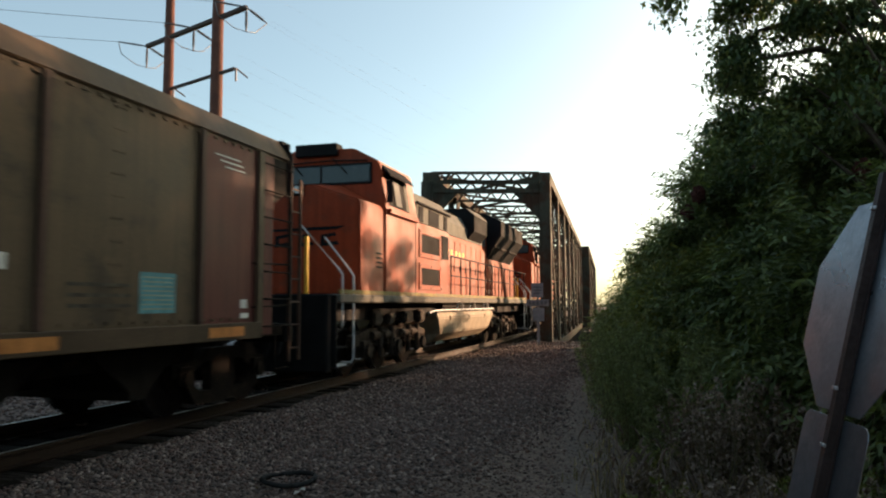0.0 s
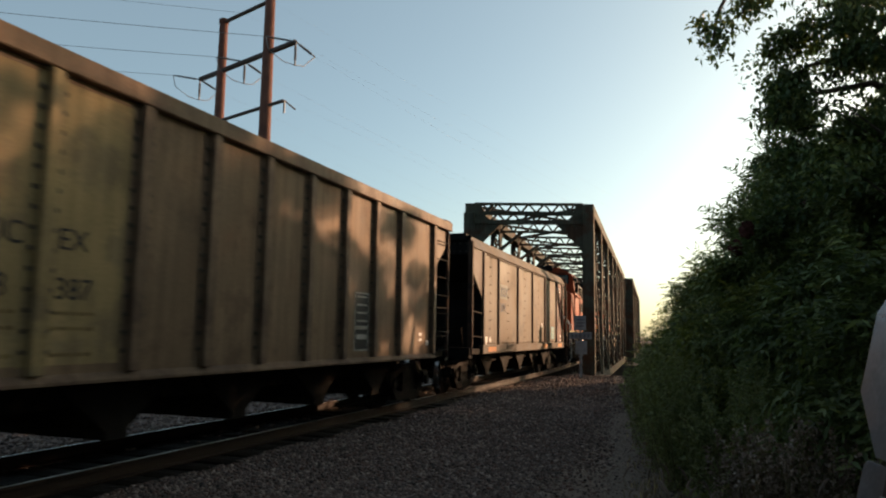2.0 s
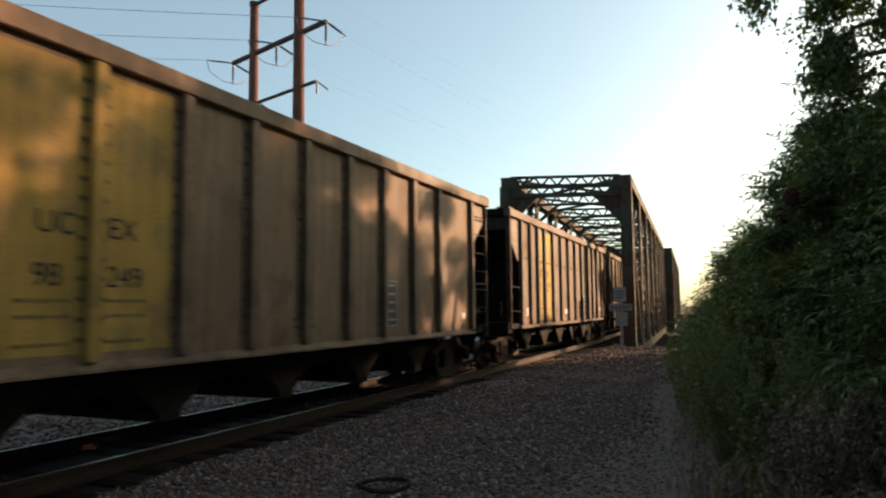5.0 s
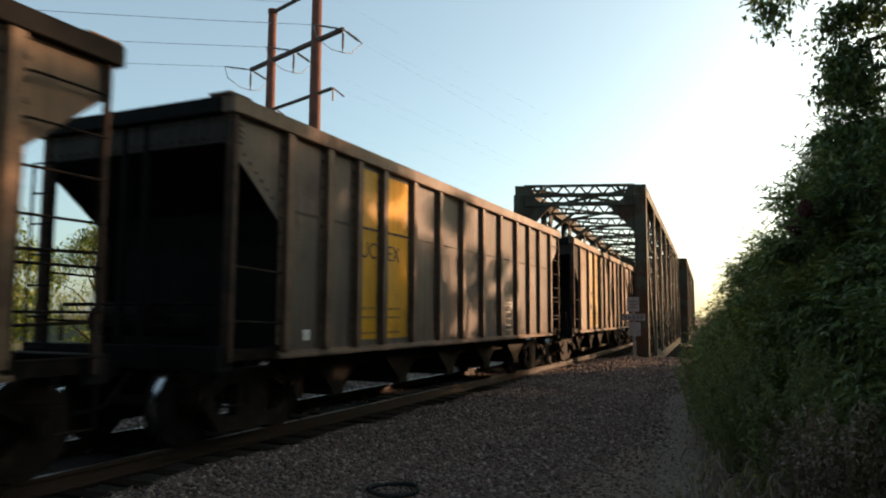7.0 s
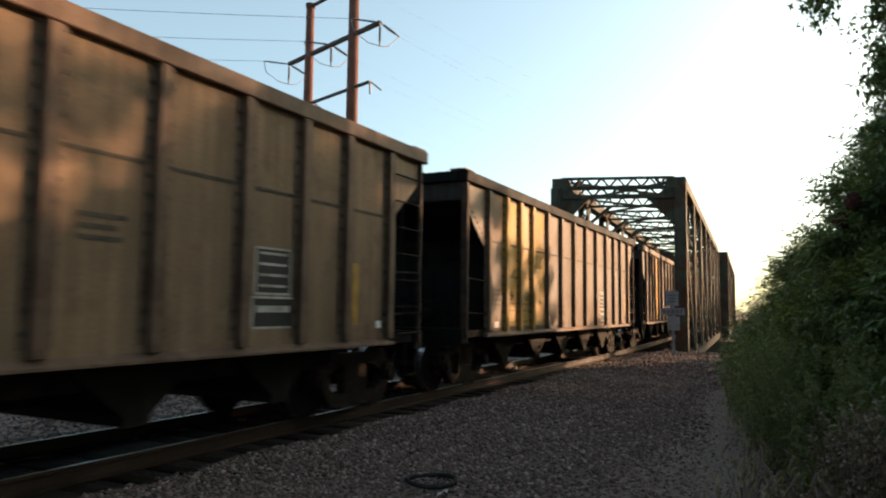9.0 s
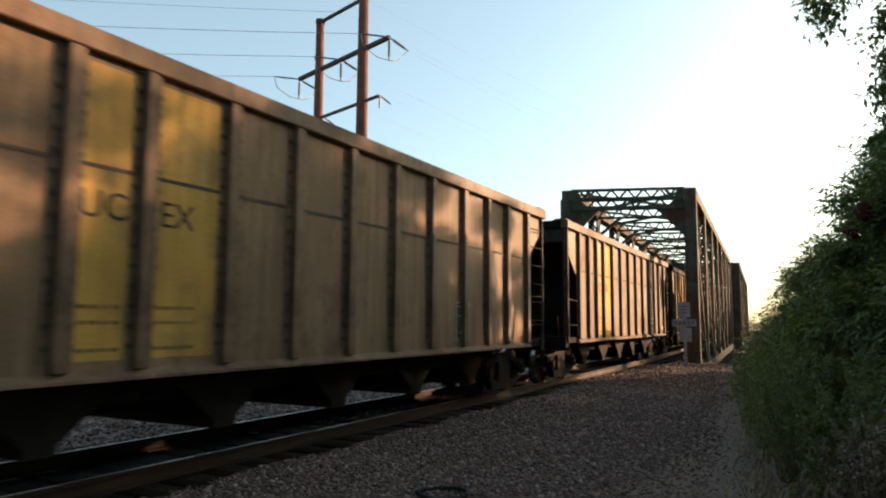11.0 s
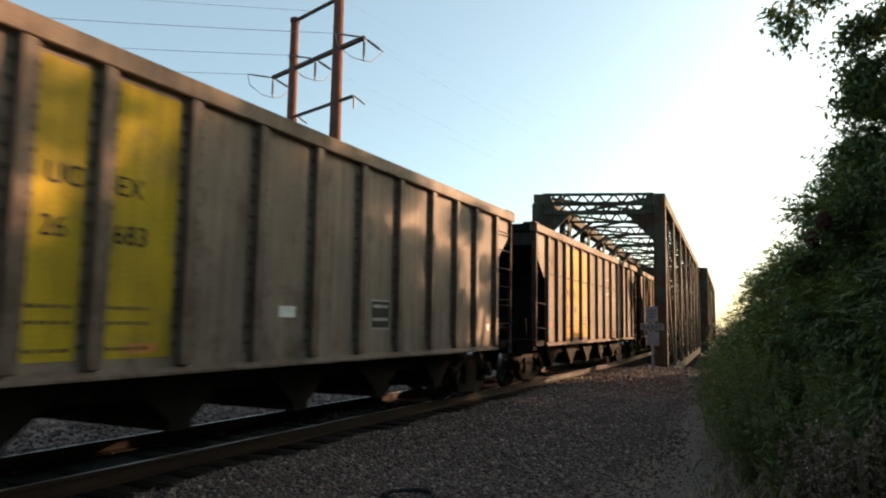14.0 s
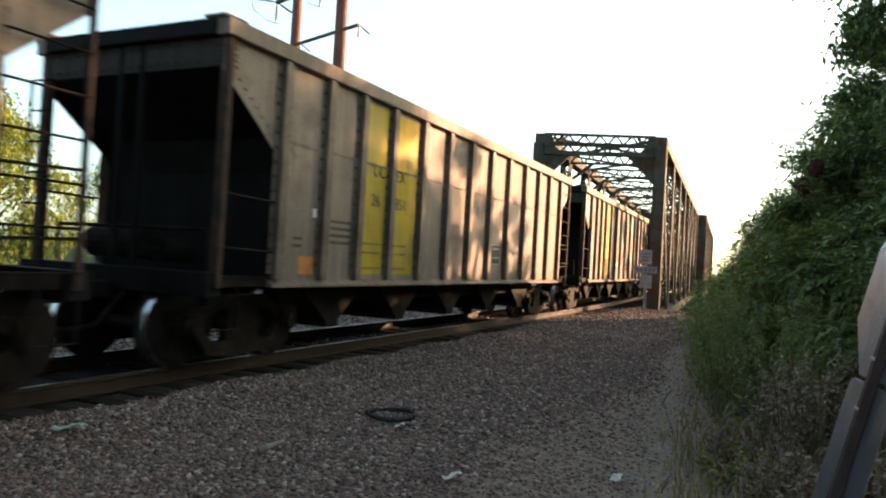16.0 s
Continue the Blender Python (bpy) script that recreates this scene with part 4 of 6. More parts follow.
def seam_strip(s):
    bm = B()
    box(bm, *sorted((s * HALF, s * (HALF + .008))), 1.95, L - 1.95, 2.815, 2.855)
    for k in range(106):
        box(bm, *sorted((s * HALF, s * (HALF + .018))), 2.0 + k * .115, 2.03 + k * .115, 2.825, 2.855)
    return bm


def bolted_rib(s):
    """A hat-shaped rib on a flange with a row of bolts each side."""
    bm = bevelled(box(B(), *sorted((s * HALF, s * 1.645)), -.075, .075, SILL + .03, TOP - .17), .012)
    for d in (-1, 1):
        box(bm, *sorted((s * HALF, s * (HALF + .009))), *sorted((d * .074, d * .150)), SILL + .11, TOP - .18)
        for k in range(15):
            z = SILL + .22 + k * .183
            box(bm, *sorted((s * HALF, s * (HALF + .036))), d * .114 - .021, d * .114 + .021, z, z + .042)
    return bm


def end_rim():
    return bevelled(box(B(), -1.46, 1.46, -.10, .10, TOP - .16, TOP + .03), .01)


def lead_car():
    """The older car behind the locomotives: flat riveted sides, a leaning top flange and red end panels."""
    paint = surface("drab olive car paint", (0.096, 0.067, 0.041), 0.6, 0.22, 0.8, 0.08, 30, streak=0.18, second=(0.062, 0.046, 0.031), amount=0.3)
    red = surface("oxide red end panel", (0.112, 0.038, 0.030), 0.6, 0.2, 1.0, 0.08, 30, streak=0.2)
    # Darker than the sides: the ribs' thin shadows are in this brown.
    rib_brown = surface("dull brown rib paint and shadow", (0.062, 0.036, 0.026), 0.65, 0.25, 1.0, 0.08, 30, streak=0.2)
    cream = surface("grimy pale sill paint", (0.070, 0.048, 0.030), 0.65, 0.3, 1.5, 0.08, 30, streak=0.1)
    c = thing("hopper_car", "older olive coal hopper with riveted sides and oxide red panels", "freight car", "coal train cars")
    common_car(c, True)
    ribs = [1.95, 3.56, 6.0, 8.25, 10.5, 12.95]
    for s in (-1, 1):
        part("side_sheet", prism(B(), sheet_outline(E0, E1, TOP - .28, SILL, 1.87, False, .50, 2.50), "x", s * (HALF - .012), s * HALF), paint, c)
        part("top_flange", prism(B(), [(s * 1.58, TOP - .32), (s * 1.60, TOP - .30), (s * 1.40, TOP + .02), (s * 1.36, TOP + .02)], "y", E0 + .05, E1 - .02), paint, c, "inward-leaning top flange")
        part("side_sill", bevelled(box(B(), *sorted((s * 1.50, s * 1.63)), 1.8, L - 1.8, SILL - .06, SILL + .17), .01), cream, c, "grimy pale side sill")
        for y in ribs:
            part("rib", bevelled(box(B(), *sorted((s * HALF, s * 1.615)), y - .05, y + .05, SILL + .17, TOP - .32), .01), rib_brown, c)
        part("end_rib", bevelled(box(B(), *sorted((s * HALF, s * 1.62)), 14.27, 14.42, SILL, TOP - .32), .01), paint, c)
        bm = B()
        for i in range(60):
            y = 1.95 + i * .205
            box(bm, *sorted((s * HALF, s * (HALF + .030))), y, y + .05, TOP - .385, TOP - .345)
            box(bm, *sorted((s * HALF, s * (HALF + .018))), y, y + .05, SILL + .20, SILL + .235)
        tagged(part("rivet_strip", bm, paint, c), kind="stuff")
        bm = B()
        for yy in (2.7, 4.75, 7.1, 9.35, 11.5):
            for i in range(10):
                for d in (-.07, .05):
                    box(bm, *sorted((s * HALF, s * (HALF + .015))), yy + d, yy + d + .035, SILL + .35 + i * .245, SILL + .375 + i * .245)
        tagged(part("rivet_strip", bm, paint, c), kind="stuff")
        # Near-black sheet stands in for the shaded opening of the end bay.
        part("end_panel", prism(B(), [(14.43, TOP - .34), (14.43, 2.78), (E1 - .01, 3.22), (E1 - .01, TOP - .34)], "x", *sorted((s * (HALF + .002), s * (HALF + .006)))), M["dark_end"], c, "near-black end bay panel")
        part("end_panel", prism(B(), [(E0 + .02, TOP - .34), (E0 + .02, 3.24), (1.79, 2.53), (1.89, 2.40), (1.89, TOP - .34)], "x", *sorted((s * (HALF + .002), s * (HALF + .006)))), rib_brown, c, "dull brown end bay panel")
        part("corner_panel", bevelled(box(B(), *sorted((s * (HALF - .01), s * (HALF + .03))), 14.46, 14.72, SILL - .02, TOP - .34), .006), red, c, "oxide red corner panel")
        for y in (E1 - .02, E1 + .30):
            part("ladder_stile", beam(B(), (s * 1.585, y, .55), (s * 1.585, y, TOP - .55), .05, .035), rib_brown, c)
        for k in range(8):
            part("rung", rod(B(), (s * 1.585, E1 - .02, .75 + k * .36), (s * 1.585, E1 + .30, .75 + k * .36), .014, 6), rib_brown, c)
        part("red_panel", box(B(), *sorted((s * (HALF + .002), s * (HALF + .006))), 13.0, 14.27, SILL + .17, TOP - .34), red, c, "oxide red end panel")
    for y in (2.3, 9.9, 13.1):
        part("sill_patch", box(B(), 1.632, 1.635, y, y + .8, SILL - .01, SILL + .12), M["orange_patch"], c)
    t = part("teal_panel", box(B(), HALF + .004, HALF + .006, 11.88, 12.50, 1.33, 1.80), M["teal"], c, "teal stencil panel with pale rows")
    for i in range(8):
        part("panel_bar", box(B(), HALF + .006, HALF + .008, 11.92, 12.46, 1.37 + i * .052, 1.39 + i * .052), M["plastic_green"], t)
    for y, z, w, h in ((13.9, 1.38, .16, .12), (13.9, 1.24, .20, .07)):
        part("stencil_patch", box(B(), HALF + .008, HALF + .010, y, y + w, z, z + h), M["white_paint"], c)
    for i in range(3):
        part("stencil_bar", box(B(), HALF + .007, HALF + .010, 13.25 + i * .12, 13.85 + i * .06, 3.42 - i * .07, 3.44 - i * .07), M["white_paint"], c)
    part("stencil_patch", box(B(), HALF + .004, HALF + .006, 2.25, 2.42, 1.20, 1.40), M["white_paint"], c)
    part("stencil_patch", box(B(), HALF + .004, HALF + .006, 2.62, 2.80, 1.26, 1.40), M["white_paint"], c)
    part("stencil_patch", box(B(), HALF + .004, HALF + .006, 9.9, 10.15, 1.75, 1.90), M["white_paint"], c)
    part("stencil_patch", box(B(), HALF + .002, HALF + .004, 3.60, 4.72, 2.52, 2.94), M["pale_patch"], c, "pale grey patch behind the lettering")
    for txt, z in (("UCEX", 2.60), ("1384", 2.14)):
        t = part("lettering", letters(txt, .36), M["blue_paint"], c, "faded blue painted lettering")
        t.location = (HALF + .008, 3.70, z)
    for i in range(3):
        part("stencil_bar", box(B(), HALF + .004, HALF + .007, 10.85, 11.75, 1.62 - i * .11, 1.66 - i * .11), M["stencil_dark"], c)
    for y in (.80, L - .92):
        shared("endrim", "end_rim", end_rim, M["dark_end"], c, m=pose(0, y, 0))
    return c


def paint(name, rgb, second, amount=.3, streak=.25):
    return surface(name, rgb, 0.68, 0.24, 0.9, 0.08, 30, streak=streak, second=second, amount=amount, spec=0.13)


P_TAN = paint("dusty tan car paint", (0.15, 0.099, 0.06), (0.106, 0.068, 0.043))
P_GREY = paint("dusty grey-brown car paint", (0.124, 0.087, 0.059), (0.09, 0.058, 0.04))
P_LIGHT = paint("pale grey car paint", (0.18, 0.14, 0.11), (0.128, 0.094, 0.072))
P_SLATE = paint("slate grey car paint", (0.094, 0.075, 0.063), (0.068, 0.051, 0.042))
R_TAN = paint("worn tan rib paint", (0.145, 0.096, 0.061), (0.097, 0.061, 0.041), .4)
R_GREY = paint("worn brown-grey rib paint", (0.120, 0.078, 0.053), (0.088, 0.053, 0.037), .4)
R_PALE = paint("pale brown-grey rib paint", (0.150, 0.112, 0.084), (0.108, 0.076, 0.056), .4)
Y_PALE = paint("faded yellow panel", (0.324, 0.194, 0.047), (0.225, 0.144, 0.050), .35, .2)
Y_FADED = paint("bleached yellow panel", (0.252, 0.180, 0.086), (0.180, 0.131, 0.072), .35, .2)
Y_LEMON = paint("lemon yellow panel", (0.342, 0.239, 0.014), (0.252, 0.180, 0.027), .3, .2)
Y_DEEP = paint("deep yellow panel", (0.450, 0.225, 0.011), (0.342, 0.171, 0.016), .3, .15)


def ex_placard(y, z, w=.46, h=.62, rows=4, framed=True):
    return lambda c: placard(c, y, z, w, h, rows, framed)


def ex_patch(y, z, w, h, mat="white_paint"):
    return lambda c: part("stencil_patch", box(B(), HALF + .004, HALF + .008, y, y + w, z - h, z), M[mat], c)


def ex_bars(y, z, w, n, mat="stencil_dark"):
    return lambda c: bars(c, y, z, w, n, .045, .10, M[mat])


def scrawl(y, z):
    """A loop of white paint marks."""
    def go(c):
        bm = B()
        strokes = [[(0, 0), (.10, .15), (.28, .20), (.42, .10), (.32, -.05), (.14, -.03), (.20, .06), (.50, -.10), (.78, -.16), (1.0, -.10), (1.03, .04), (.88, .06)], [(0, .40), (.35, .43), (.70, .38), (.98, .41), (1.05, .50), (.95, .55)]]
        for k, pts in enumerate(strokes):
            for _ in range(2):
                pts = [pts[0]] + [(p[0] * u + q[0] * (1 - u), p[1] * u + q[1] * (1 - u)) for p, q in zip(pts, pts[1:]) for u in (.75, .25)] + [pts[-1]]
            tube(bm, [(HALF + .004, y + a, z + b) for a, b in pts], [.018 - .006 * k] * len(pts), 5)
        part("paint_scrawl", bm, M["stencil_pale"], c, "loose pale paint scrawl")
    return go


CARS = [
    lead_car(),
    hopper_car("dusty tan coal hopper with faded yellow marking panels", P_TAN, R_TAN, Y_FADED, (1, 2), "UCEX", "98387", False, [ex_placard(10.70, 2.13, .48, .55, 4), ex_placard(10.70, 1.52, .48, .34, 1), ex_patch(14.0, 1.32, .12, .10), ex_patch(13.6, 1.48, .14, .06), ex_patch(13.6, 1.36, .14, .05), ex_bars(2.1, 1.6, .6, 3)], True, 2.19, .29),
    hopper_car("dusty grey-brown coal hopper with lemon yellow marking panels", P_GREY, R_GREY, Y_LEMON, (2, 3), "UCEX", "22573", True, [ex_patch(7.3, 1.42, .28, .14), ex_placard(9.60, 1.85, .38, .43, 2), ex_placard(10.57, 1.92, .46, .50, 4), ex_patch(2.45, 1.48, .14, .22), ex_patch(2.50, 1.22, .14, .10, "red_patch"), ex_patch(14.0, 1.5, .14, .14), ex_bars(5.5, 1.5, .8, 2)], steep=False),
    hopper_car("dusty tan coal hopper with deep-set faded yellow panels", P_TAN, R_TAN, Y_PALE, (1, 2), "UCEX", "98249", False, [ex_placard(10.3, 1.95, .42, .72, 5), ex_patch(13.8, 1.4, .14, .12), ex_bars(7.7, 1.4, .5, 2), ex_patch(2.2, 1.4, .16, .2)], True, 2.19, .29),
    hopper_car("slate grey coal hopper with yellow marking panels", P_SLATE, R_GREY, Y_DEEP, (2, 3), "UCEX", "", True, [ex_placard(10.5, 1.8), ex_patch(2.3, 1.3, .16, .14)]),
    hopper_car("grey-brown coal hopper with faded yellow panels and a yellow stripe", P_GREY, R_TAN, Y_PALE, (1, 2, 3), "UCEX", "94143", True, [ex_placard(10.60, 2.02, .44, .47, 4), ex_placard(10.57, 1.48, .52, .30, 1), ex_patch(10.26, 1.70, .18, .50, "ochre"), ex_patch(13.9, 2.05, .15, .75, "ochre"), ex_patch(2.25, 1.24, .20, .12), ex_bars(2.2, 1.9, .5, 4)], tz=2.14, ts=.27, rim=M["dark_end"], rib_yellow=True),
    hopper_car("tan coal hopper with yellow marking panels and ochre stripes", P_TAN, R_GREY, Y_DEEP, (2, 3), "UCEX", "", True, [ex_placard(11.46, 2.15, .58, .50, 4), ex_placard(11.42, 1.58, .68, .32, 1), ex_patch(9.88, 1.54, .22, .42, "ochre"), ex_patch(13.38, 2.10, .15, .85, "ochre"), ex_patch(14.0, 1.3, .14, .10), ex_bars(9.2, 2.3, .5, 3)]),
    hopper_car("tan coal hopper with dull yellow marking panels", P_TAN, R_TAN, Y_PALE, (2, 3), "UCEX", "", True, [ex_placard(11.0, 1.8), ex_patch(2.3, 1.3, .16, .14)]),
    hopper_car("grey-brown coal hopper with three deep yellow marking panels", P_GREY, R_GREY, Y_DEEP, (2, 3, 4), "UCEX", "95198", True, [ex_placard(11.40, 1.98, .36, .50, 4, False), ex_placard(11.34, 1.44, .52, .36, 2), ex_bars(RIBS[4] + .2, 1.75, .62, 3), scrawl(8.8, 2.72), ex_patch(2.2, 1.55, .16, .10, "red_patch")], tz=2.31, ts=.30),
    hopper_car("pale grey coal hopper with lemon yellow marking panels", P_LIGHT, R_PALE, Y_LEMON, (2, 3), "UCEX", "26683", False, [ex_placard(9.25, 1.82, .55, .40, 2), ex_patch(7.07, 1.69, .32, .14), ex_patch(13.0, 1.45, .18, .14, "orange_patch"), ex_patch(13.9, 1.5, .12, .14), ex_patch(4.81, 1.27, .38, .10, "orange_patch"), ex_bars(2.1, 1.6, .5, 3)], tz=2.66, ts=.27),
    hopper_car("grey coal hopper with lemon yellow panels and an orange patch", P_LIGHT, R_PALE, Y_LEMON, (2, 3), "UCEX", "26851", True, [ex_placard(9.32, 1.80, .46, .40, 2), ex_patch(2.35, 1.36, .34, .24, "orange_patch"), ex_patch(2.62, 2.02, .12, .12), ex_bars(2.2, 1.62, .22, 2), ex_bars(3.05, 1.9, .6, 4)], tz=2.66, ts=.27, ribs=RIBS_LATE),
    hopper_car("pale coal hopper with a red upper corner patch", P_LIGHT, R_PALE, Y_DEEP, (2, 3), "UCEX", "", True, [ex_patch(13.2, 3.45, 1.0, .45, "red_patch"), ex_placard(11.0, 1.8)]),
    hopper_car("slate grey coal hopper with yellow marking panels", P_SLATE, R_GREY, Y_DEEP, (2, 3), "UCEX", "", True, [ex_placard(11.0, 1.8)]),
]

# ---- locomotive ----
LL = 22.6


def loco_wheel():
    return wheelset(R_LOCO)


def loco_truck(parent, y):
    t = new("truck")
    t.parent, t.location = parent, (0, y, RAIL_Z)
    def frame_():
        bm = B()
        for s in (-1, 1):
            prism(bm, [(-2.35, .62), (-2.35, .84), (-1.5, .98), (1.5, .98), (2.35, .84), (2.35, .62), (1.35, .66), (.95, .55), (.45, .70), (-.45, .70), (-.95, .55), (-1.35, .66)], "x", s * 1.12 - .09, s * 1.12 + .09)
            for d in (-1.83, 0, 1.83):
                box(bm, *sorted((s * 1.05, s * 1.30)), d - .2, d + .2, .38, .72)
                rod(bm, (s * 1.25, d, .53), (s * 1.37, d, .53), .15, 14)
            for d in (-1.25, -.6, .6, 1.25):
                for k in range(5):
                    rod(bm, (s * 1.18, d, .60 + k * .07), (s * 1.18, d, .635 + k * .07), .11, 12)
                rod(bm, (s * 1.28, d + .2, .35), (s * 1.28, d + .2, 1.0), .06, 10)
                rod(bm, (s * 1.24, d - .25, .82), (s * 1.24, d + .25, .82), .09, 10)
        return bm
    shared("loco_frame", "truck_frame", frame_, M["loco_truck"], t, "dusty cast truck frame")
    for d in (-1.83, 0, 1.83):
        w = shared("loco_wheel", "wheelset", loco_wheel, M["wheel"], t, m=pose(0, d, R_LOCO))
        if len(w.data.materials) == 1:
            tread_faces(w.data)
        WHEELS.append((w, d, R_LOCO))
    return t


M["loco_truck"] = surface("dusty locomotive truck casting", (0.026, 0.020, 0.016), 0.75, 0.4, 4, 0.2, 40, second=(0.075, 0.056, 0.042), amount=0.35, spec=0.05)
# Dusty sill and grey bands; also the sunlit tone of the roof shoulders.
M["sill_dust_sun"] = surface("dusty grey locomotive paint with sun", (0.135, 0.130, 0.108), 0.8, 0.3, 2, 0.1, 40, streak=0.3)
M["stripe_dull"] = surface("faded yellow-green stripe", (0.20, 0.16, 0.06), 0.7, 0.3, 3, 0.05, 40, streak=0.2)


def locomotive():
    c = thing("locomotive", "orange and black diesel freight locomotive with a wide nose", "locomotive", "locomotives")
    O, K, Yl = M["loco_orange"], M["loco_black"], M["loco_yellow"]
    glass = bpy.data.materials.get("cab glass")
    if glass is None:
        glass = surface("cab glass", (0.03, 0.045, 0.05), 0.18, 0.1, 3, 0, 30, spec=0.3)
    dim = bpy.data.materials.get("dusty side glass")
    if dim is None:
        dim = surface("dusty side glass", (0.10, 0.105, 0.10), 0.6, 0.15, 3, 0, 30, spec=0.05)
    part("frame_sill", bevelled(box(B(), -1.55, 1.55, 1.0, LL - 1.0, 1.46, 1.62), .02), M["sill_dust_sun"], c, "dusty grey side sill")
    part("underframe", bevelled(box(B(), -1.20, 1.20, .95, LL - .95, 1.10, 1.459), .02), K, c, "black underframe")
    for s in (-1, 1):
        part("side_stripe", box(B(), *sorted((s * 1.50, s * 1.53)), 1.0, LL - 1.0, 1.624, 1.70), M["stripe_dull"], c, "faded yellow-green stripe")
    # the nose and the cab
    nose = B()
    prism(nose, [(-1.50, 1.62), (-1.47, 3.387), (-.48, 3.70), (.48, 3.70), (1.47, 3.387), (1.50, 1.62)], "y", 2.02, 3.35)
    for v in nose.verts:
        if v.co.y > 3 and v.co.z > 3.5:
            v.co.z += .18
    nb = part("nose", bevelled(nose, .04, 2), O, c, "orange wide nose")
    part("nose_stripe", box(B(), -1.38, 1.38, 2.045, 2.10, 1.66, 1.74), M["stripe_dull"], nb)
    emb = B()
    for x, w in ((-.95, .42), (-.40, .38), (.12, .38), (.62, .42)):
        prism(emb, [(x, 2.52), (x + w, 2.55), (x + w * .9, 2.62), (x + .12, 2.60), (x + .10, 2.68), (x + w * .85, 2.72), (x + w * .8, 2.78), (x + .02, 2.74)], "y", 2.015, 2.03)
    prism(emb, [(-1.1, 2.86), (1.15, 2.90), (1.0, 2.84), (-1.0, 2.81)], "y", 2.005, 2.02)
    part("nose_emblem", emb, K, nb, "dark abstract emblem strokes")
    part("nose_headlight", bevelled(box(B(), -.26, .26, 1.96, 2.25, 3.50, 3.72), .02), K, nb, "dark headlight housing")
    for x in (-.13, .13):
        part("headlight", rod(B(), (x, 1.945, 3.61), (x, 1.975, 3.61), .075, 16), M["rail_white"], nb, "round headlight lens")
    cab = B()
    prism(cab, [(-1.52, 1.62), (-1.52, 3.37), (-1.36, 4.35), (-.75, 4.65), (.75, 4.65), (1.36, 4.35), (1.52, 3.37), (1.52, 1.62)], "y", 3.36, 5.55)
    cb = part("cab", bevelled(cab, .03, 2), O, c, "orange cab with a faceted roof")
    wd = part("windshield", bevelled(box(B(), -1.16, 1.16, 3.32, 3.345, 3.93, 4.29), .02), glass, cb, "dark windscreen pane")
    part("window_rubber", bevelled(box(B(), -1.21, 1.21, 3.335, 3.352, 3.89, 4.33), .008), K, wd)
    part("window_divider", box(B(), -.02, .02, 3.31, 3.335, 3.93, 4.29), K, wd)
    for x in (-.45, .62):
        part("wiper", beam(B(), (x - .35, 3.30, 4.46), (x, 3.29, 4.12), .03, .02), K, cb)
    part("number_box", bevelled(box(B(), -.62, .40, 3.25, 3.6, 4.50, 4.76), .02), K, cb)
    part("grab_rail", tube(B(), [(-1.0, 3.33, 4.37), (.2, 3.30, 4.40), (1.1, 3.33, 4.37)], [.015] * 3, 6), K, cb)
    def lean(z):
        return 1.525 - .163 * (z - 3.37)
    def sheet(s, y0, y1, z0, z1, a, b):
        return prism(B(), [(s * (lean(z0) + a), z0), (s * (lean(z0) + b), z0), (s * (lean(z1) + b), z1), (s * (lean(z1) + a), z1)], "y", y0, y1)
    for s in (-1, 1):
        part("window_band", sheet(s, 3.62, 4.98, 3.46, 4.22, 0, .008), K, cb, "black window opening")
        w = part("side_window", sheet(s, 4.02, 4.46, 3.50, 4.10, .010, .018), dim, cb, "grey sliding cab window")
        for y0, y1 in ((3.98, 4.03), (4.45, 4.50)):
            part("window_frame", sheet(s, y0, y1, 3.48, 4.14, .009, .026), K, w)
        part("window_post", sheet(s, 4.72, 4.98, 3.46, 4.20, .009, .020), M["sill_dust_sun"], cb)
        part("sun_visor", prism(B(), [(s * 1.37, 4.20), (s * 1.56, 4.06), (s * 1.57, 4.09), (s * 1.37, 4.30)], "y", 3.5, 5.1), K, cb)
        part("arm_rest", bevelled(box(B(), *sorted((s * 1.52, s * 1.60)), 3.50, 5.45, 3.28, 3.38), .01), O, cb)
        part("cab_seam", box(B(), *sorted((s * 1.520, s * 1.526)), 5.40, 5.44, 1.7, 3.3), K, cb)
        for k in range(4):
            part("side_louvre", box(B(), *sorted((s * 1.500, s * 1.508)), 2.85, 3.2, 2.15 + k * .09, 2.18 + k * .09), M["frame_steel"], nb)
    # the hood
    def hood(y0, y1, w, z, mat, nm, label):
        return part(nm, bevelled(prism(B(), [(-w, 1.62), (-w, z - .32), (-w + .22, z), (w - .22, z), (w, z - .32), (w, 1.62)], "y", y0, y1), .015), mat, c, label)
    eb = hood(5.56, 8.6, 1.46, 4.05, O, "electrical_cabinet", "orange cabinet behind the cab")
    part("roof_band", prism(B(), [(-1.48, 3.74), (-1.25, 4.07), (1.25, 4.07), (1.48, 3.74), (1.48, 3.34), (1.464, 3.34), (1.464, 3.73), (1.24, 4.053), (-1.24, 4.053), (-1.464, 3.73), (-1.464, 3.34), (-1.48, 3.34)], "y", 5.58, 8.58), M["sill_dust_sun"], eb, "dusty grey upper band")
    for ya, yb in ((5.75, 6.1), (6.6, 7.5), (8.0, 8.3)):
        part("roof_plate", bevelled(box(B(), 1.481, 1.50, ya, yb, 3.36, 3.72), .005), K, eb, "black access plate")
    part("roof_edge", rod(B(), (1.50, 5.6, 3.78), (1.50, 8.6, 3.78), .035, 6), K, eb)
    for z0, z1 in ((2.66, 3.08), (1.90, 2.28)):
        gr = part("grille", box(B(), 1.455, 1.472, 6.0, 7.6, z0, z1), K, eb, "dark intake grille")
        for k in range(9):
            part("slat", box(B(), 1.472, 1.482, 6.04, 7.56, z0 + .03 + k * .043, z0 + .045 + k * .043), M["under"], gr)
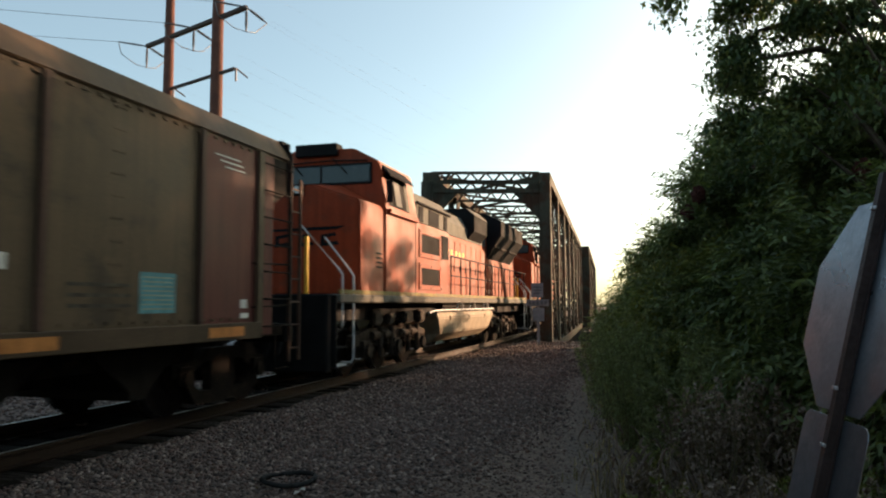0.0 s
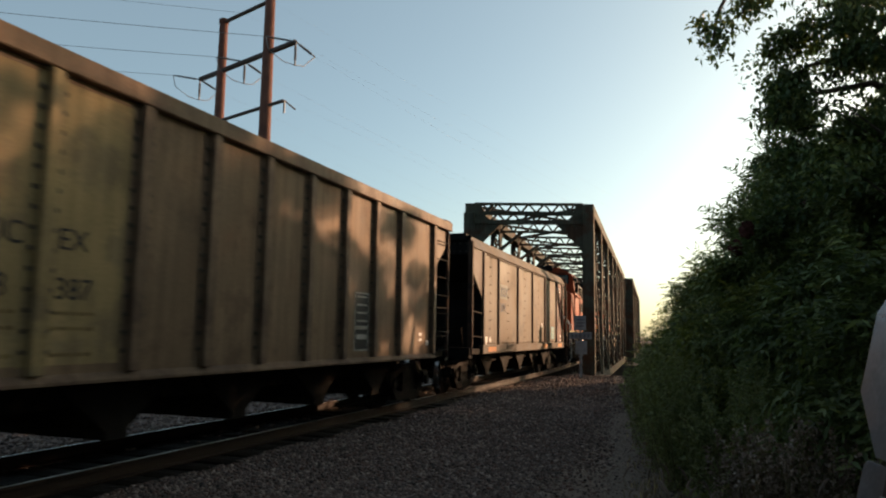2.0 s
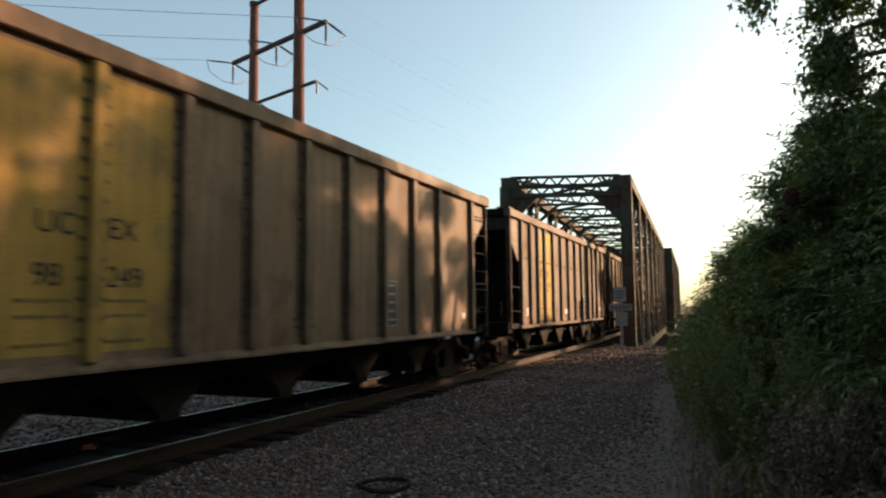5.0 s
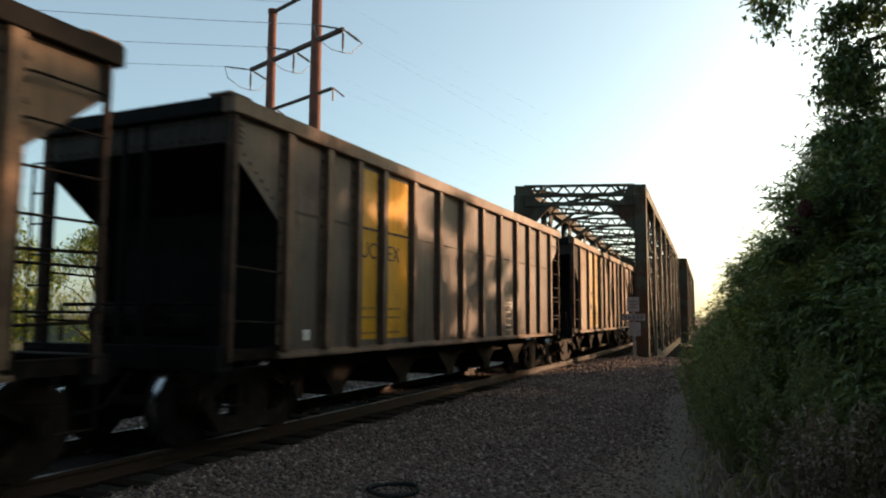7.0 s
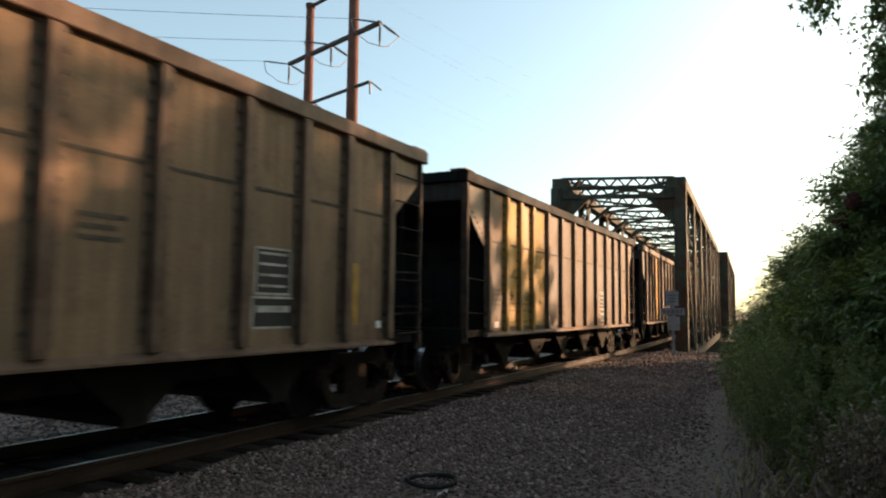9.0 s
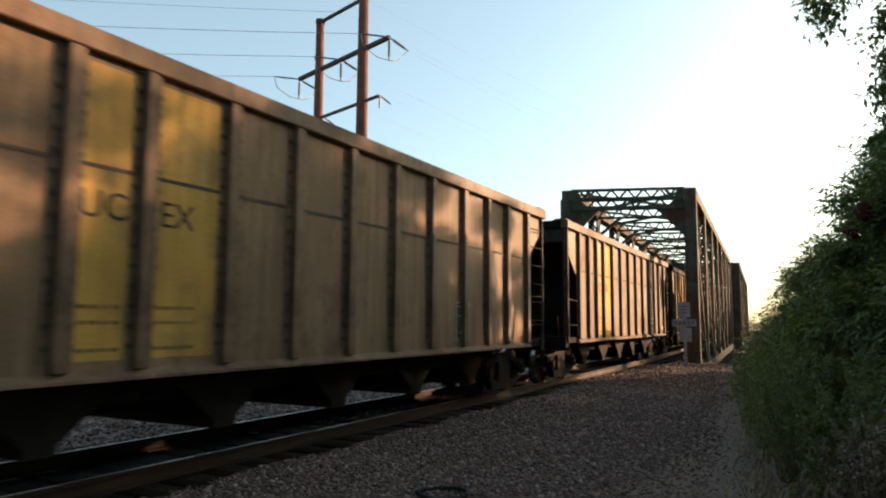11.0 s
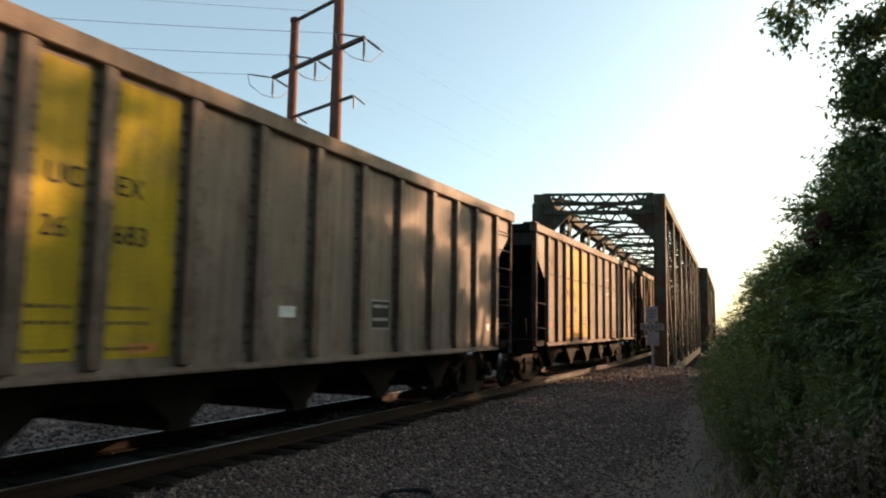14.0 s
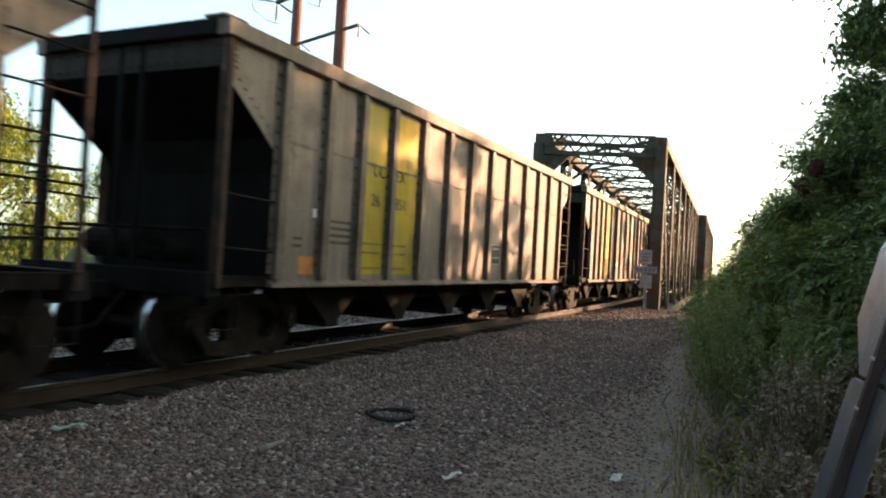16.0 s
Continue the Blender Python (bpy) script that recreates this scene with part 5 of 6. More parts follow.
        for ya, yb, za, zb in ((5.84, 7.76, z1 + .01, z1 + .12), (5.84, 7.76, z0 - .12, z0 - .01), (5.84, 5.99, z0 - .01, z1 + .01), (7.61, 7.76, z0 - .01, z1 + .01)):
            part("grille_frame", bevelled(box(B(), 1.456, 1.49, ya, yb, za, zb), .004), O, gr)
        for ya in (5.90, 6.80, 7.70):
            for za in (z0 - .07, z1 + .06):
                part("bolt", rod(B(), (1.488, ya, za), (1.502, ya, za), .018, 6), K, gr)
    part("side_box", bevelled(box(B(), 1.462, 1.50, 7.85, 8.45, 2.6, 3.2), .01), K, eb)
    mh = hood(8.61, 15.4, 0.98, 4.15, O, "engine_hood", "orange engine hood with rows of doors")
    part("roof_band", prism(B(), [(-1.0, 3.82), (-.78, 4.17), (.78, 4.17), (1.0, 3.82), (1.0, 3.45), (.985, 3.45), (.985, 3.83), (.76, 4.155), (-.76, 4.155), (-.985, 3.83), (-.985, 3.45), (-1.0, 3.45)], "y", 8.62, 15.38), M["sill_dust_sun"], mh)
    for k in range(9):
        y = 8.75 + k * .73
        d = part("hood_door", bevelled(box(B(), .978, 1.005, y, y + .68, 1.72, 3.30), .008), O, mh)
        part("door_handle", box(B(), 1.005, 1.025, y + .58, y + .62, 2.4, 2.6), K, d)
    for k, y in enumerate((9.1, 9.55, 10.0, 10.45, 11.0, 11.45, 11.9)):
        part("side_mark", box(B(), 1.006, 1.010, y, y + .20, 2.88, 3.02), Yl, mh, "yellow side mark")
    for y in (9.6, 11.4):
        part("exhaust_stack", bevelled(box(B(), -.4, .4, y, y + 1.0, 4.16, 4.42), .03), K, mh)
    part("dynamic_brake", bevelled(prism(B(), [(-1.0, 3.5), (-1.25, 3.75), (-1.25, 4.25), (-.95, 4.5), (.95, 4.5), (1.25, 4.25), (1.25, 3.75), (1.0, 3.5)], "y", 12.6, 14.6), .02), K, mh, "black brake grid housing")
    # Pale sheets on the housing's upper slopes put the sun into the colour.
    for s in (-1, 1):
        part("housing_shoulder", prism(B(), [(s * 1.255, 4.25), (s * 1.255, 4.27), (s * .955, 4.525), (s * .955, 4.502)], "y", 12.62, 14.58), M["sill_dust_sun"], mh, "upper face painted sunlit pale")
    rh = hood(15.41, 21.2, 1.02, 4.1, O, "radiator_section", "orange rear hood")
    part("radiator_wing", prism(B(), [(-1.02, 3.05), (-1.60, 3.85), (-1.60, 4.35), (-1.0, 4.62), (1.0, 4.62), (1.60, 4.35), (1.60, 3.85), (1.02, 3.05)], "y", 15.5, 20.2), K, rh, "black flared radiator wing")
    # Radiator wing likewise: its sunlit slopes are drawn as pale sheets.
    for s in (-1, 1):
        part("wing_shoulder", prism(B(), [(s * 1.605, 4.352), (s * 1.605, 4.372), (s * 1.005, 4.645), (s * 1.005, 4.622)], "y", 15.52, 20.18), M["sill_dust_sun"], rh, "upper face painted sunlit pale")
    for s in (-1, 1):
        for k in range(5):
            y = 15.6 + k * .93
            part("radiator_screen", beam(B(), (s * 1.33, y, 3.46), (s * 1.33, y + .85, 3.46), .05, .06), M["frame_steel"], rh)
    for k in range(4):
        part("hood_door", bevelled(box(B(), 1.02, 1.045, 15.6 + k * 1.35, 16.85 + k * 1.35, 1.75, 2.95), .008), O, rh)
    # below the frame
    tank = B()
    prism(tank, [(-1.45, 1.24), (1.45, 1.24), (1.50, 1.05), (1.42, .62), (1.05, .36), (-1.05, .36), (-1.42, .62), (-1.50, 1.05)], "y", 7.4, 14.4)
    for v in tank.verts:
        if v.co.z < .8:
            v.co.y += .45 if v.co.y < 10 else -.45
    part("fuel_tank", bevelled(tank, .03, 2), M["tank_dust"], c, "dust-covered fuel tank")
    for s in (-1, 1):
        part("pipe_rail", tube(B(), [(s * 1.50, 6.6, 1.20), (s * 1.56, 6.9, 1.26), (s * 1.56, 10.4, 1.27), (s * 1.56, 14.2, 1.27), (s * 1.50, 14.5, 1.20)], [.024] * 5, 7), M["rail_white"], c, "pale pipe along the tank")
        for k in range(3):
            part("tank_strap", box(B(), *sorted((s * 1.43, s * 1.515)), 8.6 + k * 2.2, 8.68 + k * 2.2, .98, 1.10), M["tank_dust"], c)
        for k, (dy, w, h) in enumerate(((-1.6, .50, .30), (-.75, .36, .24), (.35, .55, .28), (1.35, .40, .32))):
            part("brake_cylinder", bevelled(box(B(), *sorted((s * 1.22, s * (1.36 + .02 * k))), 4.75 + dy, 4.75 + dy + w, .98, .98 + h), .04, 2), M["loco_truck"], c)
        part("air_tank", rod(B(), (s * 1.28, 8.2, 1.36), (s * 1.28, 13.6, 1.36), .12, 14), M["under"], c)
        for y in (9.4, 11.0, 12.9):
            part("pipe", tube(B(), [(s * 1.45, y, 1.2), (s * 1.52, y, 1.5), (s * 1.50, y + .4, 1.58), (s * 1.48, y + .7, 1.3)], [.035] * 4, 7), M["rail_white"], c)
    for y in (4.75, LL - 4.75):
        loco_truck(c, y)
    # steps, pilots, rails
    for e, f in ((0, 1), (LL, -1)):
        def Y(v):
            return e + f * v
        ya, yb = sorted((Y(.62), Y(.85)))
        part("pilot", bevelled(box(B(), -1.45, 1.45, ya, yb, .22, 1.62), .03), K, c, "black pilot plate")
        ya, yb = sorted((Y(-.05), Y(.7)))
        part("coupler", bevelled(box(B(), -.16, .16, ya, yb, .72, 1.0), .03), M["under"], c)
        for s in (-1, 1):
            st = part("step_well", bevelled(box(B(), *sorted((s * 1.15, s * 1.52)), *sorted((Y(.86), Y(.92))), .3, 1.6), .01), K, c)
            for k in range(4):
                part("step_tread", box(B(), *sorted((s * 1.12, s * 1.52)), *sorted((Y(.9), Y(1.35))), .30 + k * .33, .33 + k * .33), M["rail_white"] if k == 0 else K, st)
            for yy, xa, za, zb in ((1.15, .62, 2.87, .95), (1.66, .90, 2.66, .33)):
                pts = [(s * xa, Y(yy), za), (s * 1.44, Y(yy), 2.05), (s * 1.51, Y(yy), 1.95), (s * 1.52, Y(yy), zb + .08), (s * 1.46, Y(yy), zb), (s * 1.25, Y(yy), zb)]
                part("handrail", tube(B(), pts, [.019] * 6, 7), M["rail_white"], c, "pale step handrail")
            part("end_post", beam(B(), (s * .95, Y(.8), 1.62), (s * .95, Y(.8), 2.6), .05, .05), Yl, c)
        for x in (-.7, -.45, .45, .7):
            part("hose", tube(B(), [(x, Y(.62), 1.1), (x, Y(.4), .85), (x * .9, Y(.38), .55), (x * .8, Y(.5), .45)], [.028] * 4, 6), M["rubber"], c)
    for s in (-1, 1):
        for i in range(12):
            y = 8.7 + i * 1.12
            part("stanchion", rod(B(), (s * 1.50, y, 1.62), (s * 1.50, y, 2.72), .022, 6), K, c)
        part("walkway_rail", rod(B(), (s * 1.50, 8.7, 2.72), (s * 1.50, 21.6, 2.72), .02, 6), K, c)
        part("walkway_rail", rod(B(), (s * 1.50, 8.7, 2.2), (s * 1.50, 21.6, 2.2), .016, 6), K, c)
        part("mirror", bevelled(box(B(), *sorted((s * 1.50, s * 1.64)), 3.46, 3.50, 3.5, 3.95), .01), K, c)
    return c


LOCOS = [locomotive(), locomotive()]
for lo in LOCOS:
    for o in lo.children_recursive:
        if o.type == "MESH" and o.name.split(".")[0] not in ("wheelset", "truck_frame"):
            for v in o.data.vertices:
                if v.co.z > 1.62:
                    v.co.z = 1.62 + (v.co.z - 1.62) * 1.075

# ---- plants ----
def leaf_mesh(name, centres, length, width, material, seed, droop=0.5, out=None, kinds=None, more=()):
    """Folded leaves, two triangles a side, at the given places. out: the way that each one tends to point."""
    rg = np.random.default_rng(seed)
    n = len(centres)
    d = rg.normal(size=(n, 3))
    if out is not None:
        d = d * 0.7 + out
    d[:, 2] -= droop
    d /= np.linalg.norm(d, axis=1)[:, None]
    up = np.array([0, 0, 1.0]) + rg.normal(size=(n, 3)) * 0.5
    w = np.cross(d, up)
    w /= np.linalg.norm(w, axis=1)[:, None] + 1e-6
    nn = np.cross(w, d)
    ln = (length * (0.6 + 0.8 * rg.random(n)))[:, None]
    wd = (width * (0.6 + 0.8 * rg.random(n)))[:, None]
    base, tip = centres - d * ln * 0.5, centres + d * ln * 0.5 - np.array([0, 0, 1]) * ln * 0.12
    mid = centres - d * ln * 0.08
    l, r = mid + w * wd * 0.5 + nn * wd * 0.16, mid - w * wd * 0.5 + nn * wd * 0.16
    co = np.stack([base, l, tip, r], 1).reshape(-1, 3)
    i = np.arange(n) * 4
    tris = np.concatenate([np.stack([i, i + 2, i + 1], 1), np.stack([i, i + 3, i + 2], 1)])
    return raw_mesh(name, co, tris, material, None if kinds is None else np.concatenate([kinds, kinds]), more)


def crown_points(rg, n, clumps, spread, weight=None):
    """Places of leaves: clumps of uneven size round the given centres."""
    k = rg.choice(len(clumps), n, p=None if weight is None else weight / weight.sum())
    c = clumps[k]
    s = rg.normal(size=(n, 3)) * (spread[k] if isinstance(spread, np.ndarray) else spread)
    far = np.linalg.norm(s, axis=1) / np.linalg.norm(np.broadcast_to(spread[k] if isinstance(spread, np.ndarray) else spread, (n, 1)), axis=1)
    s *= np.minimum(1, 1.9 / far)[:, None]
    s[:, 2] *= 0.8
    return c + s, s, k


def make_tree(name, label, x, y, h, r, leaves, seed, mat, lean=(0, 0), low=0.25, leaf=0.13, clumps=70, spread=0.38, extra=()):
    rg = np.random.default_rng(seed)
    g = float(ground_z(np.array(x), np.array(y)))
    t = thing(name, label, "tree", m=pose(x, y, g))
    bm = B()
    top = Vector((lean[0], lean[1], h * 0.86))
    trunk = [Vector((0, 0, -.15))] + [top * (i / 6) + Vector((rg.normal() * .10, rg.normal() * .10, 0)) for i in range(1, 7)]
    r0 = h * 0.017 + .03
    tube(bm, trunk, [r0 * (1.25 - 1.1 * i / 6) + .01 for i in range(7)], 8)
    part("trunk", bm, M["bark"], t, smooth=True)
    cl = []
    bm = B()
    for k in range(clumps):
        u = low + (1 - low) * rg.random() ** 0.85
        a = rg.random() * 6.283
        prof = math.sin(min(1, (u - low * .6) / (1 - low * .6)) ** 0.75 * math.pi) ** 0.6 * (0.55 + 0.6 * rg.random())
        p = top * (u * 1.14) + Vector((math.cos(a), math.sin(a), 0)) * r * prof
        p.z = u * h * 0.97
        cl.append(p)
        if k % 3 == 0:
            s = top * max(.12, u - .22)
            m_ = s.lerp(p, .5) + Vector((0, 0, .12 * r))
            tube(bm, [s, m_, p], [r0 * .38, r0 * .22, .008], 5)
    for e in extra:
        pts = [Vector(q) - Vector((x, y, g)) for q in e]
        tube(bm, pts, [.06 - .045 * i / (len(pts) - 1) for i in range(len(pts))], 5)
        for i in range(16 if len(e) == 4 else 7):
            q = pts[-1].lerp(pts[-2], rg.random() * .9) + Vector(rg.normal(size=3)) * .06
            cl.append(q)
    part("branchwork", bm, M["bark"], t, smooth=True)
    pts, s, which = crown_points(rg, leaves, np.array([tuple(c) for c in cl]), np.array([[spread if k < clumps else .125] for k in range(len(cl))]), np.array([1.0 if k < clumps else .36 for k in range(len(cl))]))
    keep = pts[:, 2] > 0.05
    tone = (rg.random(len(cl)) < .4).astype(int)[which]
    ob = new("crown", leaf_mesh("crown", pts[keep], leaf, leaf * .5, mat, seed + 1, 0.55, s[keep] * 1.2, tone[keep], (mat if mat is M["leaf_sun"] else M["leaf_mid"],)))
    ob.parent = t
    return t


def make_shrub(label, x, y, h, rx, ry, leaves, seed, mat, leaf=0.11, aspect=.45, droop=.5, clumps=60):
    """A leafy mound: leaves over an uneven dome, denser towards its skin, on woody stems."""
    rg = np.random.default_rng(seed)
    g = float(ground_z(np.array(x), np.array(y)))
    t = thing("shrub", label, "shrub", "trackside shrubs", m=pose(x, y, g))
    cl = []
    bm = B()
    for k in range(clumps):
        a, u = rg.random() * 6.283, rg.random()
        rr = (0.55 + 0.5 * rg.random()) * math.sqrt(max(0, 1 - u ** 2.6))
        p = Vector((math.cos(a) * rx * rr, math.sin(a) * ry * rr, .12 + u * (h - .2) * (0.86 + .22 * rg.random())))
        cl.append(p)
        if k % 4 == 0:
            tube(bm, [(p.x * .12, p.y * .12, -.1), (p.x * .5, p.y * .5, p.z * .6), p], [.025, .016, .004], 5)
    tagged(part("stem_mass", bm, M["bark"], t), kind="stuff")
    n = leaves // 11
    base, s, which = crown_points(rg, n, np.array([tuple(c) for c in cl]), rg.uniform(.11, .30, (clumps, 1)))
    base[:, 2] = np.maximum(base[:, 2], .08)
    cc = np.array([0, 0, h * .35])
    ax = (base - cc) / (np.linalg.norm(base - cc, axis=1)[:, None] + 1e-6) + rg.normal(size=(n, 3)) * .55
    ax[:, 2] -= .25
    ax /= np.linalg.norm(ax, axis=1)[:, None]
    side = np.cross(ax, np.array([0, 0, 1.0]) + rg.normal(size=(n, 3)) * .3)
    side /= np.linalg.norm(side, axis=1)[:, None] + 1e-6
    ln = .135 * (2.2 + 2.2 * rg.random(n))[:, None]
    P, D, K = [], [], []
    tone = (rg.random(len(cl)) < .35).astype(int)[which]
    for q in range(11):
        u, sg = q / 10, 1 if q % 2 else -1
        if q == 10:
            sg = 0
        d = ax * (.55 if q < 10 else 1) + side * sg * .9 + np.array([0, 0, -.35 * u])
        d = d / np.linalg.norm(d, axis=1)[:, None]
        P.append(base + ax * ln * u - np.array([0, 0, .35]) * ln * u * u + d * leaf * .4)
        D.append(d * 3.0)
        K.append(tone)
    pts, D, K = np.concatenate(P), np.concatenate(D), np.concatenate(K)
    pts[:, 2] = np.maximum(pts[:, 2], .03)
    ob = new("foliage", leaf_mesh("foliage", pts, leaf, leaf * aspect, mat, seed + 1, droop * .4, D, K, (M["leaf_mid"] if mat is M["leaf_dark"] else M["leaf_fresh"],)))
    ob.parent = t
    return t


def make_weed(label, x, y, h, r, stalks, seed, mat, leaf=.07, per=90, aspect=.18, name="weed_clump"):
    """Upright stalks set with narrow leaves."""
    rg = np.random.default_rng(seed)
    g = float(ground_z(np.array(x), np.array(y)))
    t = thing(name, label, "weeds", "trackside weeds", m=pose(x, y, g))
    bm = B()
    pts = []
    for k in range(stalks):
        a, q = rg.random() * 6.283, r * math.sqrt(rg.random())
        b = Vector((math.cos(a) * q, math.sin(a) * q, -.03))
        hh = h * (.6 + .45 * rg.random())
        e = b + Vector((rg.normal() * .20, rg.normal() * .20, 1)) * hh
        m_ = b.lerp(e, .5) + Vector((rg.normal() * .03, rg.normal() * .03, 0))
        tube(bm, [b, m_, e], [.007, .005, .002], 4)
        u = rg.random(per) ** .7
        P = np.array(b)[None] + (np.array(e) - np.array(b))[None] * u[:, None]
        pts.append(P + rg.normal(size=(per, 3)) * np.array([.035, .035, .02]) * (1.5 - u[:, None]))
    tagged(part("stem_mass", bm, M["stem"], t), kind="stuff")
    pts = np.concatenate(pts)
    out = rg.normal(size=(len(pts), 3)) * np.array([1, 1, .3]) + np.array([0, 0, .7])
    ob = new("foliage", leaf_mesh("foliage", pts, leaf, leaf * aspect, mat, seed + 1, .0, out))
    ob.parent = t
    return t


def make_grass(name, label, places, blades, seed, h=.35):
    """Arching blades of grass, in one mesh."""
    rg = np.random.default_rng(seed)
    n = len(places) * blades
    b = np.repeat(np.array(places, float), blades, 0) + rg.normal(size=(n, 2)) * .16
    z = ground_z(b[:, 0], b[:, 1])
    a = rg.random(n) * 6.283
    d = np.stack([np.cos(a), np.sin(a), np.zeros(n)], 1)
    hh = (h * (.35 + .9 * rg.random(n)))[:, None]
    p0 = np.stack([b[:, 0], b[:, 1], z - .01], 1)
    bend = (.2 + .6 * rg.random(n))[:, None]
    p1 = p0 + np.array([0, 0, 1]) * hh * .6 + d * hh * bend * .35
    p2 = p0 + np.array([0, 0, 1]) * hh * (1 - bend * .4) + d * hh * bend
    w = np.stack([-d[:, 1], d[:, 0], np.zeros(n)], 1) * (.004 + .004 * rg.random(n))[:, None]
    co = np.stack([p0 - w, p0 + w, p1 - w * .8, p1 + w * .8, p2], 1).reshape(-1, 3)
    i = np.arange(n) * 5
    tris = np.concatenate([np.stack([i, i + 1, i + 3], 1), np.stack([i, i + 3, i + 2], 1), np.stack([i + 2, i + 3, i + 4], 1)])
    tagged(new(name, raw_mesh(name, co, tris, M["grass"])), label, "grass", kind="stuff")


DK = "dense dark green vine-covered shrub beside the path"
make_tree("tall_tree", "tall dark tree with a branch hanging over the path", 10.8, 10.4, 9.5, 2.6, 42000, 11, M["leaf_tree"], (-.1, 0), .36, .085, 190, .21,
          extra=[[(10.6, 10.3, 6.3), (9.3, 9.9, 6.6), (8.3, 9.4, 6.35), (7.62, 9.1, 5.95), (7.38, 9.1, 5.50), (7.31, 9.1, 5.10)], [(8.3, 9.4, 6.35), (7.95, 9.3, 6.1), (7.66, 9.2, 5.75)],
                 [(8.3, 9.4, 6.35), (7.95, 9.25, 5.85), (7.62, 9.2, 5.45)], [(10.6, 10.3, 5.2), (9.3, 10.1, 5.6), (8.5, 9.9, 5.5), (7.98, 9.75, 5.10)], [(10.6, 10.3, 4.8), (9.2, 10.1, 5.2), (8.5, 9.95, 5.0), (8.02, 9.85, 4.62)],
                 [(10.6, 10.3, 4.2), (9.2, 10.0, 4.7), (8.4, 9.6, 4.5), (8.0, 9.4, 4.12)], [(10.6, 10.3, 5.6), (9.7, 9.7, 5.9), (9.1, 9.5, 5.6), (8.6, 9.3, 5.2)], [(10.6, 10.3, 5.6), (9.7, 9.8, 5.6), (9.1, 9.7, 5.2), (8.7, 9.6, 4.7)], [(10.6, 10.3, 4.6), (10.2, 10.2, 5.0), (9.8, 10.1, 5.2), (9.3, 10.0, 5.0)], [(10.6, 10.3, 4.2), (10.2, 10.1, 4.5), (9.9, 9.9, 4.6), (9.3, 9.8, 4.4)], [(10.6, 10.3, 5.0), (10.3, 10.0, 5.4), (10.1, 9.9, 5.6), (9.7, 9.7, 5.4)], [(10.6, 10.3, 5.4), (10.4, 10.2, 5.9), (10.0, 10.1, 6.1), (9.4, 10.0, 6.0)], [(10.6, 10.3, 4.4), (10.5, 10.1, 4.8), (10.4, 9.9, 5.0), (10.0, 9.6, 4.8)], [(10.6, 10.3, 6.6), (9.8, 9.7, 6.9), (9.1, 9.3, 6.6), (8.6, 9.1, 6.1)]])
make_tree("tall_tree", "tall dark green broadleaf tree behind the shrubs", 12.6, 14.4, 6.4, 2.3, 20000, 12, M["leaf_tree"], (0, 0), .08, .11, 80, .34)
# Row trees; those at (10.4, 23.2) and (9.7, 25.5) are thinned for dappled sun.
for i, (x, y, h, r, n) in enumerate([(11.1, 16.6, 6.1, 1.8, 17000), (11.2, 20.2, 7.3, 1.9, 22000), (11.1, 25.8, 4.8, 1.8, 12000), (10.4, 23.2, 7.0, 1.6, 8500), (9.2, 28.7, 3.9, 1.8, 12000), (9.7, 25.5, 6.7, 1.2, 3200)]):
    make_tree("tree", "dark green broadleaf tree in the row beside the track", x, y, h, r, n, 14 + i, M["leaf_tree"], (0, 0), .06, .11, (85, 85, 85, 36, 85, 16)[i], (.34, .34, .34, .20, .34, .17)[i])
# Mostly hidden trees, added and thinned to shade and dapple the train's side.
for i, (x, y, h, r, n, k) in enumerate([(13.6, 15.0, 7.4, 2.4, 17000, 90), (13.4, 18.1, 7.9, 2.4, 14000, 80), (13.2, 21.0, 9.2, 2.3, 13500, 62), (13.1, 23.9, 9.6, 2.3, 30000, 110), (13.0, 26.4, 9.3, 1.8, 15000, 46), (12.7, 28.9, 8.9, 1.6, 3300, 18), (12.4, 31.4, 8.4, 1.4, 1500, 9)]):
    make_tree("tree", "tall hidden tree added behind the row to shade the train", x, y, h, r, n, 50 + i, M["leaf_tree"], (0, 0), .03, .15, k, (.30, .30, .30, .30, .25, .20, .20)[i])
# Unseen trees added behind the camera; they hold back sky light.
for i, (x, y, h, r) in enumerate([(11.5, 2.0, 8.5, 2.4), (12.5, -4.5, 9.5, 2.8), (10.5, -10.5, 9.5, 3.0), (5.5, -17.0, 10.0, 3.4), (-3.5, -22.0, 10.0, 3.4)]):
    make_tree("tree", "unseen dark green tree added behind the camera for shade", x, y, h, r, 12000, 34 + i, M["leaf_tree"], (0, 0), .05, .16, 80, .45)
